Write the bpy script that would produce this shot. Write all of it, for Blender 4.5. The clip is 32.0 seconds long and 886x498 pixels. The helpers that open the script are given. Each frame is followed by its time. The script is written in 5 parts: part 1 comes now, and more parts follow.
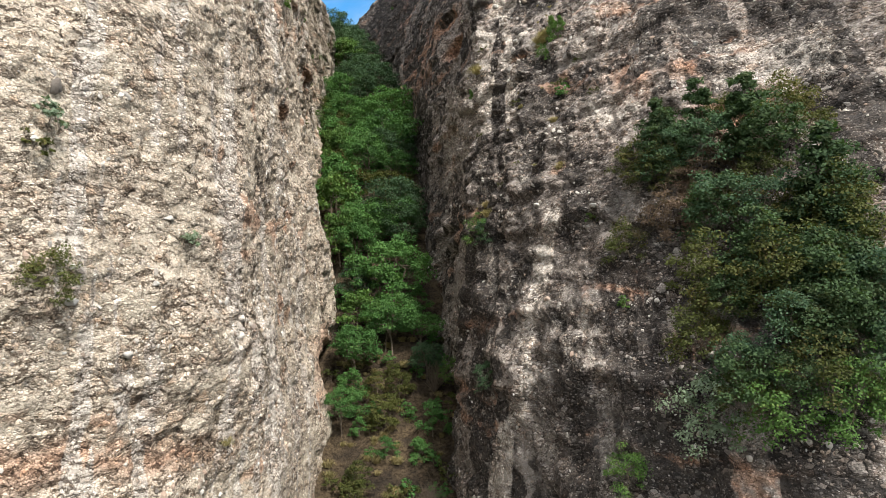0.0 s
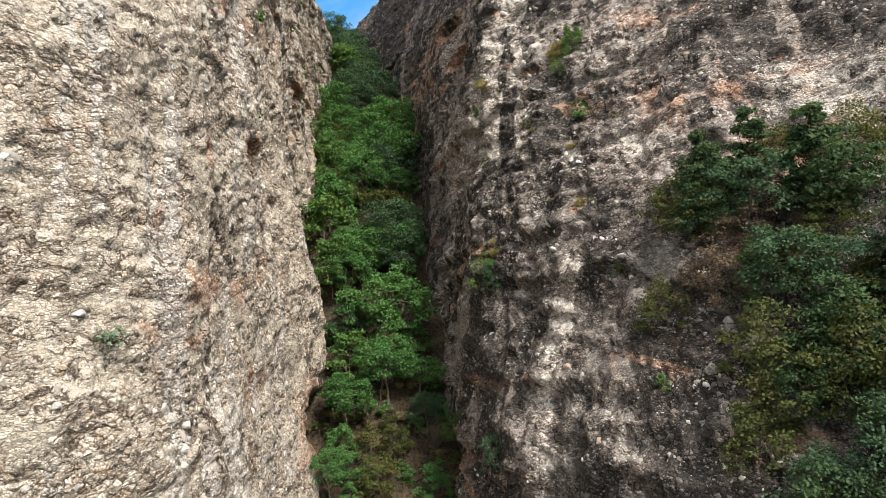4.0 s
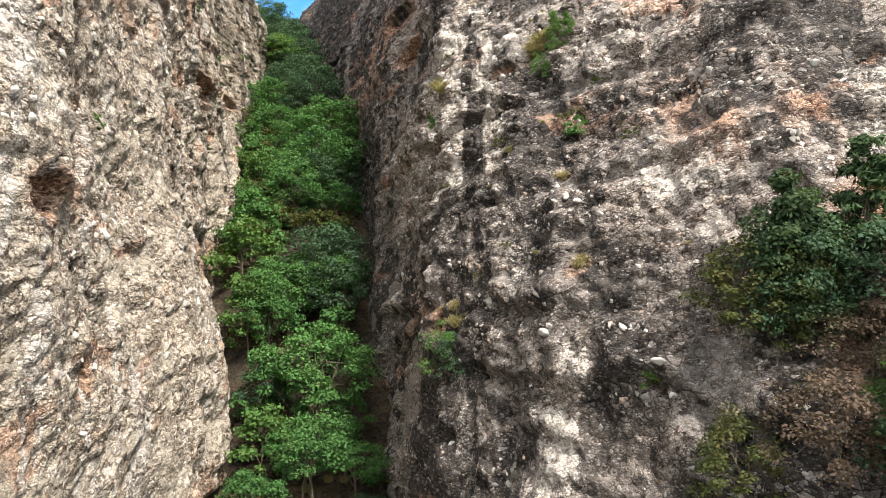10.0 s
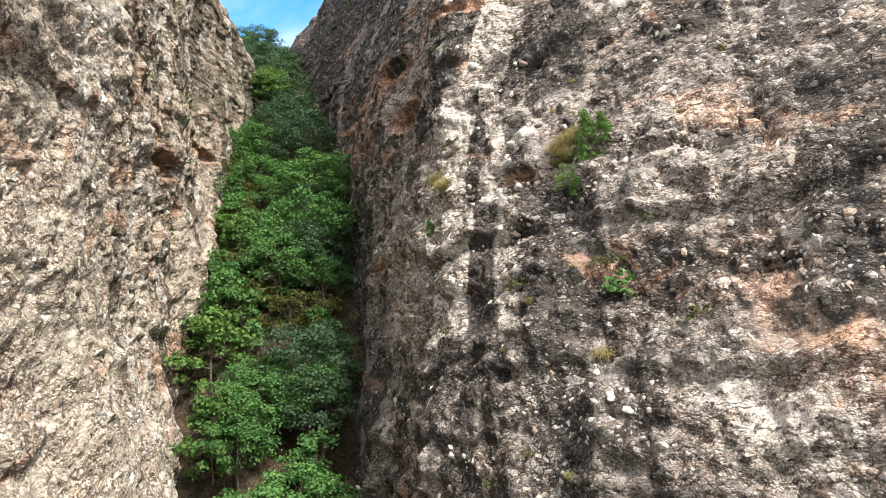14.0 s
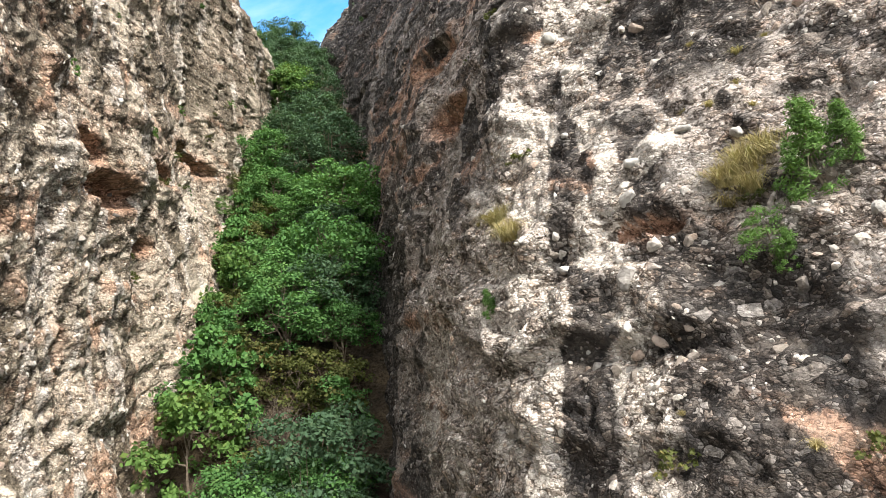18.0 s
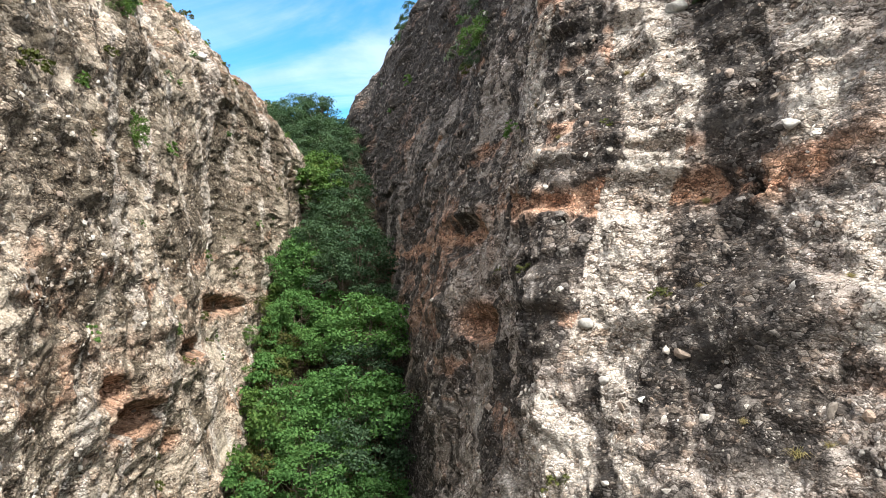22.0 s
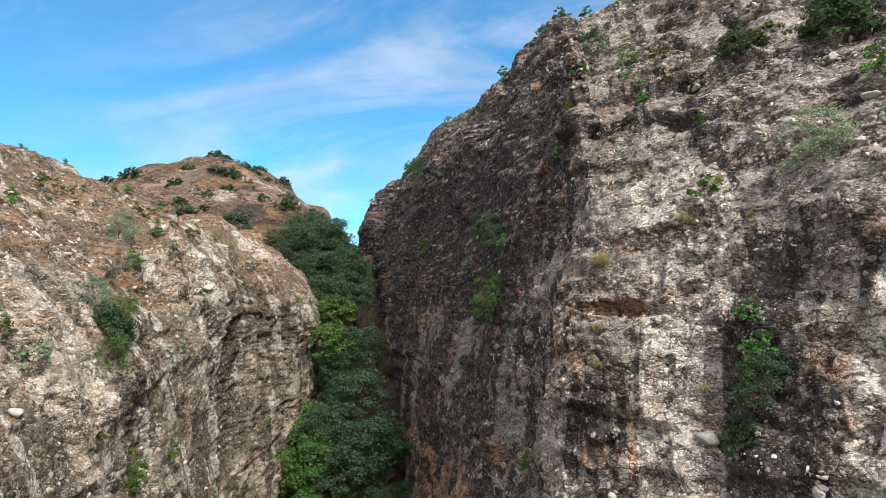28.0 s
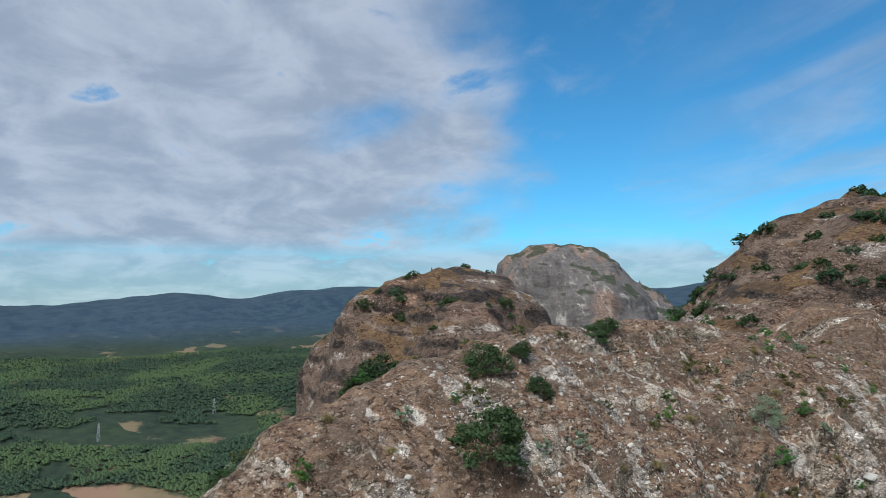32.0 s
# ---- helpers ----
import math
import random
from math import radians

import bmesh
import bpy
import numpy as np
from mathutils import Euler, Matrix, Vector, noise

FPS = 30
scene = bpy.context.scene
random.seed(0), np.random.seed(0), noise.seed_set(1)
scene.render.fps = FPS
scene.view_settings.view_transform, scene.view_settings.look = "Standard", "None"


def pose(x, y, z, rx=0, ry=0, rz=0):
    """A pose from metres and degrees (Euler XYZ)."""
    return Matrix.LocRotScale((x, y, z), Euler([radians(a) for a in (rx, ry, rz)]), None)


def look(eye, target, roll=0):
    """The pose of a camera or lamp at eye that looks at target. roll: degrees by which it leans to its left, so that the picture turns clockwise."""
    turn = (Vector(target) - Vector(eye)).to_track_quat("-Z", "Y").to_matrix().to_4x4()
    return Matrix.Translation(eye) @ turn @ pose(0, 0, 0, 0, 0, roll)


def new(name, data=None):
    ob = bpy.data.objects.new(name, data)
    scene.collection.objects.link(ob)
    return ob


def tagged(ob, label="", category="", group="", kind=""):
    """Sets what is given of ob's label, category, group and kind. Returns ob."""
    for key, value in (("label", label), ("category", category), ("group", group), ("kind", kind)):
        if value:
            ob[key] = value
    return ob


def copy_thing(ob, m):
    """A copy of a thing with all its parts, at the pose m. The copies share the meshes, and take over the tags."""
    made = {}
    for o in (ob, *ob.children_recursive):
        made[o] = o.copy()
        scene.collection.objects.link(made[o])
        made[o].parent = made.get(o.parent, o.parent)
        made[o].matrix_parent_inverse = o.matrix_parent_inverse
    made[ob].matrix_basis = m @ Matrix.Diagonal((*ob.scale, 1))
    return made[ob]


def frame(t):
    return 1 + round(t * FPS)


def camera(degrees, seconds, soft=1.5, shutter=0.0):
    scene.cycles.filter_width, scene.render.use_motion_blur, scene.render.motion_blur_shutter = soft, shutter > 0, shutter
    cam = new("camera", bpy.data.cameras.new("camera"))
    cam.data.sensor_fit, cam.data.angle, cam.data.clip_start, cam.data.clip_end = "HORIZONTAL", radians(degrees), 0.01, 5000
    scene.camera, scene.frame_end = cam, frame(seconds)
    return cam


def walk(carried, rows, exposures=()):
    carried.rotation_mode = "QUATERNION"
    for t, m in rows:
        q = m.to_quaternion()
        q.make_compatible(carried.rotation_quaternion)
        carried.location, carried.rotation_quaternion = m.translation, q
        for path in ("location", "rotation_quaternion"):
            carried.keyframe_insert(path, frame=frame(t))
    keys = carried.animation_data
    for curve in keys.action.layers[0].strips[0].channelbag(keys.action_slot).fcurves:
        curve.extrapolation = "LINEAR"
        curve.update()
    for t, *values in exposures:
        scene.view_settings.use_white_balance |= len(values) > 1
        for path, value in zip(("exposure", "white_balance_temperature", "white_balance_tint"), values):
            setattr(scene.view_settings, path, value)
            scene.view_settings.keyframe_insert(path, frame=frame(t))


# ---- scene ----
cam = camera(67.9, 32.0, soft=0.55)
METRES, EYE, TILT, LEAN, TURN = 80.0, 30.0, 5.5, 0.0, 0.0
EXPOSURES = [(0.0, 0.95, 6500, 10), (7.0, 1.05, 6500, 10), (9.5, 1.38, 6500, 10), (13.0, 1.38, 6500, 10), (19.0, 1.55, 6500, 10), (24.0, 1.0, 6500, 10), (28.0, 0.62, 6500, 10), (30.0, 0.12, 6350, 10), (32.0, -0.22, 5950, 8)]
ROWS = [
    (0.0, 0.0, 0.0, 0.0, 0.0, 0.0, 0.0),
    (0.5, 0.0004, 0.0064, 0.0098, 0.03, -0.0, 0.01),
    (1.0, 0.0008, 0.0123, 0.0146, 0.04, -0.01, 0.01),
    (1.5, 0.0009, 0.0185, 0.0177, 0.05, -0.03, 0.02),
    (2.0, 0.001, 0.0263, 0.0215, 0.05, -0.04, 0.03),
    (2.5, 0.0015, 0.0361, 0.0258, 0.06, -0.04, 0.03),
    (3.0, 0.0017, 0.0467, 0.0314, 0.16, -0.02, 0.04),
    (3.5, 0.0019, 0.0562, 0.0336, 0.29, -0.04, 0.05),
    (5.5, 0.0017, 0.1055, 0.0305, 0.42, -0.07, -0.0),
    (6.0, 0.0019, 0.115, 0.0434, 0.42, -0.09, -0.01),
    (6.5, 0.002, 0.1214, 0.0599, 0.43, -0.07, 0.01),
    (7.0, 0.0022, 0.1254, 0.0683, 0.47, -0.07, 0.02),
    (7.5, 0.0026, 0.1291, 0.0684, -0.55, -0.08, -0.11),
    (8.0, 0.0031, 0.1334, 0.0683, -2.71, -0.1, -0.35),
    (8.5, 0.0037, 0.1435, 0.0689, -4.05, -0.09, -0.5),
    (9.0, 0.0049, 0.1636, 0.0671, -4.54, -0.07, -0.56),
    (9.5, 0.0065, 0.1875, 0.0651, -4.24, -0.08, -0.55),
    (10.0, 0.0074, 0.2066, 0.069, -3.66, -0.11, -0.46),
    (10.5, 0.0085, 0.2216, 0.0814, -3.4, -0.11, -0.44),
    (11.0, 0.009, 0.23, 0.0946, -3.39, -0.08, -0.46),
    (11.5, 0.0093, 0.2345, 0.1065, -3.39, -0.08, -0.45),
    (12.0, 0.0097, 0.2382, 0.117, -3.4, -0.07, -0.46),
    (12.5, 0.0103, 0.2443, 0.1273, -3.41, -0.06, -0.47),
    (13.0, 0.0112, 0.2582, 0.1355, -3.43, -0.08, -0.48),
    (13.5, 0.0124, 0.2761, 0.1414, -3.46, -0.04, -0.52),
    (14.0, 0.0137, 0.294, 0.1478, -3.39, -0.04, -0.53),
    (14.5, 0.0147, 0.3124, 0.156, -3.31, -0.01, -0.54),
    (15.0, 0.0156, 0.3312, 0.1649, -2.9, -0.04, -0.48),
    (15.5, 0.0158, 0.3506, 0.1737, -1.4, -0.03, -0.33),
    (17.5, 0.0156, 0.4403, 0.1714, 0.7, -0.04, -0.08),
    (18.0, 0.0154, 0.4468, 0.179, 0.59, -0.09, -0.05),
    (18.5, 0.0151, 0.4482, 0.1931, 0.54, -0.1, -0.06),
    (19.0, 0.0147, 0.4491, 0.2066, 0.66, -0.12, -0.02),
    (19.5, 0.0149, 0.4513, 0.2209, 1.24, -0.11, 0.03),
    (20.0, 0.0149, 0.4534, 0.2378, 2.05, -0.12, 0.11),
    (20.5, 0.0152, 0.4556, 0.2545, 2.74, -0.13, 0.18),
    (21.0, 0.0155, 0.458, 0.2693, 3.11, -0.13, 0.21),
    (21.5, 0.0154, 0.4602, 0.286, 3.17, -0.13, 0.21),
    (22.0, 0.0151, 0.4623, 0.3019, 3.19, -0.14, 0.21),
    (22.5, 0.0149, 0.4643, 0.3172, 3.2, -0.13, 0.19),
    (23.0, 0.0148, 0.4662, 0.3317, 3.22, -0.1, 0.2),
    (23.5, 0.0145, 0.4677, 0.3465, 3.19, -0.12, 0.23),
    (24.0, 0.0147, 0.4692, 0.3601, 3.22, -0.11, 0.24),
    (24.5, 0.0148, 0.4707, 0.3747, 3.21, -0.12, 0.26),
    (25.0, 0.0154, 0.4724, 0.3899, 3.25, -0.1, 0.26),
    (25.5, 0.0159, 0.4744, 0.4057, 3.28, -0.1, 0.26),
    (27.5, 0.0185, 0.483, 0.4781, 4.47, -0.05, 0.48),
    (28.0, 0.0189, 0.4851, 0.4965, 4.82, -0.01, 0.53),
    (28.5, 0.019, 0.4873, 0.5169, 6.29, 0.02, 0.73),
    (29.0, 0.0188, 0.4891, 0.5382, 12.29, 0.06, 1.38),
    (29.5, 0.0184, 0.4907, 0.5574, 20.67, 0.12, 2.19),
    (30.0, 0.0188, 0.4921, 0.5758, 28.34, 0.3, 2.89),
    (30.5, 0.0188, 0.4934, 0.5945, 35.49, 0.56, 3.51),
    (31.0, 0.0198, 0.4952, 0.6127, 42.73, 0.99, 4.17),
    (31.5, 0.02, 0.4963, 0.6317, 49.73, 1.27, 4.57),
    (32.0, 0.0202, 0.4975, 0.647, 56.68, 1.51, 4.98),
]
walk(cam, [(t, pose(0, 0, EYE, TILT, LEAN, TURN) @ pose(METRES * x, METRES * y, METRES * z, 90 + pitch, roll, yaw)) for t, x, y, z, yaw, pitch, roll in ROWS], EXPOSURES)

# ---- world and sun ----
SUN_AZ, SUN_EL = 145.0, 50.0   # degrees clockwise from +y, degrees up


def node_tools(tree):
    nodes, links = tree.nodes, tree.links

    def put(kind, ins=(), **props):
        n = nodes.new(kind)
        for key, value in props.items():
            setattr(n, key, value)
        for key, value in dict(ins).items():
            if isinstance(value, bpy.types.NodeSocket):
                links.new(value, n.inputs[key])
            else:
                n.inputs[key].default_value = value
        return n

    def maths(op, a, b=0.0, c=0.0, clamp=False):
        n = nodes.new("ShaderNodeMath")
        n.operation, n.use_clamp = op, clamp
        for i, value in enumerate((a, b, c)):
            if isinstance(value, bpy.types.NodeSocket):
                links.new(value, n.inputs[i])
            else:
                n.inputs[i].default_value = value
        return n.outputs[0]

    def step(v, lo, hi):
        n = put("ShaderNodeMapRange", {"Value": v, "From Min": lo, "From Max": hi}, interpolation_type="SMOOTHSTEP")
        return n.outputs["Result"]

    def mixc(f, a, b, blend="MIX"):
        n = nodes.new("ShaderNodeMix")
        n.data_type, n.blend_type = "RGBA", blend
        for i, value in ((0, f), (6, a), (7, b)):
            if isinstance(value, bpy.types.NodeSocket):
                links.new(value, n.inputs[i])
            else:
                n.inputs[i].default_value = value if i == 0 else (*value, 1.0)
        return n.outputs[2]

    return put, maths, step, mixc


def build_world():
    world = bpy.data.worlds.new("sky")
    scene.world = world
    world.use_nodes = True
    tree = world.node_tree
    tree.nodes.clear()
    put, maths, step, mixc = node_tools(tree)
    sky = put("ShaderNodeTexSky", sky_type="NISHITA", sun_disc=False, sun_elevation=radians(SUN_EL), sun_rotation=radians(SUN_AZ), altitude=600.0, ozone_density=3.0, dust_density=0.2)
    way = put("ShaderNodeTexCoord").outputs["Generated"]
    xyz = put("ShaderNodeSeparateXYZ", {0: way})
    up = xyz.outputs[2]
    # cloud layer laid on a plane overhead
    high = maths("ADD", maths("MAXIMUM", up, 0.0), 0.26)
    flat = put("ShaderNodeCombineXYZ", {0: maths("DIVIDE", xyz.outputs[0], high), 1: maths("DIVIDE", xyz.outputs[1], high), 2: 0.0}).outputs[0]
    big = put("ShaderNodeTexNoise", {"Vector": flat, "Scale": 1.5, "Detail": 9.0, "Roughness": 0.54, "Distortion": 0.4}).outputs[0]
    body = put("ShaderNodeTexNoise", {"Vector": flat, "Scale": 3.4, "Detail": 7.0, "Roughness": 0.58, "Distortion": 0.3}).outputs[0]
    wisp = put("ShaderNodeTexNoise", {"Vector": put("ShaderNodeMapping", {"Vector": flat, "Rotation": (0, 0, 0.9), "Scale": (0.6, 1.2, 1.0)}).outputs[0], "Scale": 1.7, "Detail": 8.0, "Roughness": 0.6, "Distortion": 1.3}).outputs[0]
    # a bank of cloud over the valley, from -x round to -y; south and overhead, unseen bright cloud added as fill
    west = maths("ADD", maths("MULTIPLY", xyz.outputs[0], -1.0), maths("MULTIPLY", xyz.outputs[1], -0.55))
    bank = step(maths("ADD", west, maths("MULTIPLY", big, 0.9)), 0.80, 1.10)
    bank = maths("MULTIPLY", bank, step(up, 0.03, 0.10))
    gaps = maths("SUBTRACT", 1.0, maths("MULTIPLY", step(body, 0.60, 0.72), 0.75))
    bank = maths("MULTIPLY", maths("MULTIPLY", bank, gaps), 0.92)
    south = maths("MULTIPLY", step(maths("ADD", maths("MULTIPLY", xyz.outputs[1], -1.0), maths("MULTIPLY", big, 0.6)), 0.35, 0.75), 0.9)
    zenith = maths("MULTIPLY", step(maths("ADD", up, maths("MULTIPLY", big, 0.3)), 0.70, 0.95), 0.8)
    veil = maths("MULTIPLY", step(wisp, 0.54, 0.82), 0.55)
    veil = maths("MAXIMUM", veil, maths("MULTIPLY", maths("MULTIPLY", step(wisp, 0.36, 0.66), step(xyz.outputs[1], 0.70, 0.96)), 0.5))
    low = maths("MULTIPLY", step(up, 0.105, 0.06), step(maths("ADD", body, maths("MULTIPLY", step(up, 0.12, 0.0), 0.30)), 0.40, 0.58))
    cover = maths("MAXIMUM", maths("MAXIMUM", bank, veil), maths("MAXIMUM", maths("MULTIPLY", low, 0.75), maths("MAXIMUM", south, zenith)))
    # clouds towards the sun and overhead are the brightest
    sunny = maths("MAXIMUM", step(maths("ADD", maths("MULTIPLY", xyz.outputs[0], 0.75), maths("MULTIPLY", xyz.outputs[1], -0.65)), -0.25, 0.7), step(up, 0.55, 0.9))
    grey = mixc(step(body, 0.36, 0.66), (3.5, 3.95, 4.7), (5.4, 5.7, 6.3))
    cloud = mixc(sunny, grey, (13.0, 12.6, 12.0))
    colour = mixc(cover, mixc(1.0, sky.outputs[0], (0.50, 1.12, 1.28), "MULTIPLY"), cloud)
    out = put("ShaderNodeOutputWorld")
    back = put("ShaderNodeBackground", {"Color": colour, "Strength": 0.115})
    tree.links.new(back.outputs[0], out.inputs[0])


build_world()
sun = new("sun", bpy.data.lights.new("sun", "SUN"))
sun.data.energy, sun.data.angle, sun.data.color = 3.9, radians(9.0), (1.0, 0.94, 0.85)
az, el = radians(SUN_AZ), radians(SUN_EL)
sun.matrix_world = look((0, 0, 200), Vector((0, 0, 200)) - Vector((math.sin(az) * math.cos(el), math.cos(az) * math.cos(el), math.sin(el))))

# ---- materials ----


def material(name):
    m = bpy.data.materials.new(name)
    m.use_nodes = True
    m.node_tree.nodes.clear()
    put, maths, step, mixc = node_tools(m.node_tree)

    def finish(colour, rough=0.9, height=None, distance=0.1, strength=1.0, through_leaf=None):
        b = put("ShaderNodeBsdfPrincipled", {"Base Color": colour if isinstance(colour, bpy.types.NodeSocket) else (*colour, 1.0), "Roughness": rough, "Specular IOR Level": 0.25})
        if height is not None:
            bump = put("ShaderNodeBump", {"Height": height, "Distance": distance, "Strength": strength})
            m.node_tree.links.new(bump.outputs[0], b.inputs["Normal"])
        shader = b.outputs[0]
        if through_leaf is not None:
            thin = put("ShaderNodeBsdfTranslucent", {"Color": through_leaf})
            shader = put("ShaderNodeMixShader", {0: 0.3, 1: shader, 2: thin.outputs[0]}).outputs[0]
        m.node_tree.links.new(shader, put("ShaderNodeOutputMaterial").inputs[0])
        return m

    return put, maths, step, mixc, finish


def rock_material(name, matrix_a, matrix_b, scale=1.0, grit=1.0, soil_a=(0.120, 0.062, 0.037), soil_b=(0.215, 0.140, 0.088), lichen_a=(0.020, 0.019, 0.020), lichen_b=(0.068, 0.057, 0.048)):
    """Conglomerate: boulders, cobbles and pebbles of many greys packed in a sandy matrix, with stains, seams and soil on the flats."""
    put, maths, step, mixc, finish = material(name)
    pos = put("ShaderNodeNewGeometry").outputs["Position"]
    attr = put("ShaderNodeAttribute", attribute_name="paint")
    paint = put("ShaderNodeSeparateColor", {0: attr.outputs["Color"]})
    dark, ochre, pale, soil = paint.outputs[0], paint.outputs[1], paint.outputs[2], attr.outputs["Alpha"]
    n1 = put("ShaderNodeTexNoise", {"Vector": pos, "Scale": 0.35 * scale, "Detail": 5.0, "Roughness": 0.6}).outputs[0]
    n2n = put("ShaderNodeTexNoise", {"Vector": pos, "Scale": 1.9 * scale, "Detail": 7.0, "Roughness": 0.70})
    n2 = n2n.outputs[0]
    n3 = put("ShaderNodeTexNoise", {"Vector": pos, "Scale": 13.0 * scale, "Detail": 4.0, "Roughness": 0.75}).outputs[0]
    both = maths("SUBTRACT", maths("MULTIPLY", maths("ADD", n2, n3), 0.5), 0.5)

    def shifted(amount):
        return put("ShaderNodeVectorMath", {0: n2n.outputs["Color"], 1: (amount / scale,) * 3, 2: pos}, operation="MULTIPLY_ADD").outputs[0]

    def laid(vector, size):
        return put("ShaderNodeMapping", {"Vector": vector, "Scale": tuple(scale / k for k in size), "Rotation": (0.05, 0.04, 0.0)}).outputs[0]

    # large tones: matrix, seams, lichen, washed streaks, soil
    base = mixc(step(n1, 0.35, 0.65), matrix_a, matrix_b)
    base = mixc(maths("MULTIPLY", ochre, maths("ADD", 0.55, maths("MULTIPLY", n2, 0.8)), clamp=True), base, mixc(step(n2, 0.35, 0.65), (0.35, 0.178, 0.105), (0.50, 0.335, 0.240)))
    edge = step(maths("ADD", dark, maths("MULTIPLY", both, 1.3)), 0.18, 0.44)
    base = mixc(maths("MULTIPLY", edge, 0.93), base, mixc(step(n2, 0.35, 0.7), lichen_a, lichen_b))
    edge2 = step(maths("ADD", pale, maths("MULTIPLY", both, 1.3)), 0.35, 0.62)
    base = mixc(maths("MULTIPLY", edge2, 0.90), base, mixc(step(n2, 0.4, 0.62), (0.44, 0.41, 0.37), (0.56, 0.525, 0.475)))
    dirt = step(maths("SUBTRACT", maths("ADD", soil, maths("MULTIPLY", both, 1.2)), maths("MULTIPLY", pale, 0.7)), 0.30, 0.55)
    base = mixc(maths("MULTIPLY", dirt, 0.93), base, mixc(maths("MULTIPLY", step(n1, 0.56, 0.40), 0.55), mixc(step(n2, 0.38, 0.62), soil_a, soil_b), (0.040, 0.030, 0.023)))
    stained = maths("MAXIMUM", edge, maths("MULTIPLY", dirt, 0.8))
    bare = maths("SUBTRACT", 1.0, maths("MULTIPLY", dirt, 0.5))
    # bedding joints: thin broken cracks with a step in the rock across them
    joint = put("ShaderNodeTexNoise", {"Vector": laid(shifted(0.9), (4.2, 4.2, 0.95)), "Scale": 1.0, "Detail": 3.0, "Roughness": 0.6}).outputs[0]
    height = maths("ADD", maths("MULTIPLY", n2, 0.18), maths("MULTIPLY", n3, 0.045))
    for at in (0.42, 0.50, 0.58):
        crack = maths("MULTIPLY", step(joint, at - 0.020, at - 0.006), step(joint, at + 0.012, at + 0.002))
        base = mixc(maths("MULTIPLY", crack, maths("MULTIPLY", step(n1, 0.36, 0.50), 0.92)), base, mixc(1.0, base, (0.22, 0.19, 0.17), "MULTIPLY"))
        height = maths("ADD", height, maths("MULTIPLY", step(joint, at - 0.012, at + 0.012), 0.05))
    # beds in which the cobbles lie thick
    thick = put("ShaderNodeTexNoise", {"Vector": laid(shifted(0.9), (3.4, 3.4, 1.1)), "Scale": 1.0, "Detail": 4.0, "Roughness": 0.6}).outputs[0]

    def tones(value):
        ramp = put("ShaderNodeValToRGB", {0: value})
        e = ramp.color_ramp.elements
        e[0].position, e[0].color = 0.0, (1 - 0.60 * grit, 1 - 0.62 * grit, 1 - 0.62 * grit, 1)
        e[1].position, e[1].color = 1.0, (1 + 0.95 * grit, 1 + 0.98 * grit, 1 + 1.02 * grit, 1)
        for at, c in ((0.22, (0.66, 0.64, 0.62)), (0.42, (1.12, 0.98, 0.88)), (0.62, (0.92, 0.92, 0.94)), (0.82, (1.36, 1.36, 1.38))):
            e.new(at).color = (*[1 + (k - 1) * grit for k in c], 1)
        return ramp.outputs[0]

    # packed pebbles and cobbles: each cell a stone with its own tone, the shade in the gap round it put into the colour
    for size, lo, hi, gap, gap_shade, lift, wob in ((0.085, 0.30, 0.42, 0.07, 0.42, 0.022, 0.05), (0.21, 0.48, 0.54, 0.055, 0.30, 0.050, 0.10), (0.47, 0.585, 0.62, 0.045, 0.28, 0.10, 0.22)):
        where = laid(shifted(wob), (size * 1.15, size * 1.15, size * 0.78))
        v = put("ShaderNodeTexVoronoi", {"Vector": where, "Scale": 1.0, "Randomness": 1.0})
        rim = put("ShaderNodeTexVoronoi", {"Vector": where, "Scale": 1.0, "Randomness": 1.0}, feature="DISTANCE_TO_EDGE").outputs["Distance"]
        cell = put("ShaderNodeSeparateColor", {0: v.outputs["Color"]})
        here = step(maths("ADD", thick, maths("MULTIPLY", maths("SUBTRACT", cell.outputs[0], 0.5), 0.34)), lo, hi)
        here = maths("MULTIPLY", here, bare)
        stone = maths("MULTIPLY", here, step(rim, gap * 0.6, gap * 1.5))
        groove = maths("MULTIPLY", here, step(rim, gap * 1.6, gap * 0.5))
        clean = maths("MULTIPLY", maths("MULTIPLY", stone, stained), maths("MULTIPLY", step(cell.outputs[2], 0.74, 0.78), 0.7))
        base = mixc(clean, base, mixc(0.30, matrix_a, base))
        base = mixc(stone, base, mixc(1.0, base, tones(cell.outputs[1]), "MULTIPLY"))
        base = mixc(maths("MULTIPLY", groove, 0.85 * min(1.0, grit + 0.15)), base, mixc(1.0, base, (gap_shade, gap_shade * 0.93, gap_shade * 0.88), "MULTIPLY"))
        height = maths("ADD", height, maths("MULTIPLY", maths("MULTIPLY", here, step(rim, 0.0, 0.30)), lift))
    base = mixc(maths("MULTIPLY", step(n3, 0.46, 0.38), 0.8), base, mixc(1.0, base, (0.50, 0.47, 0.45), "MULTIPLY"))
    base = mixc(maths("MULTIPLY", step(n3, 0.54, 0.62), 0.8), base, mixc(1.0, base, (1.30, 1.30, 1.30), "MULTIPLY"))
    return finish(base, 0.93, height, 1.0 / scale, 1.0)


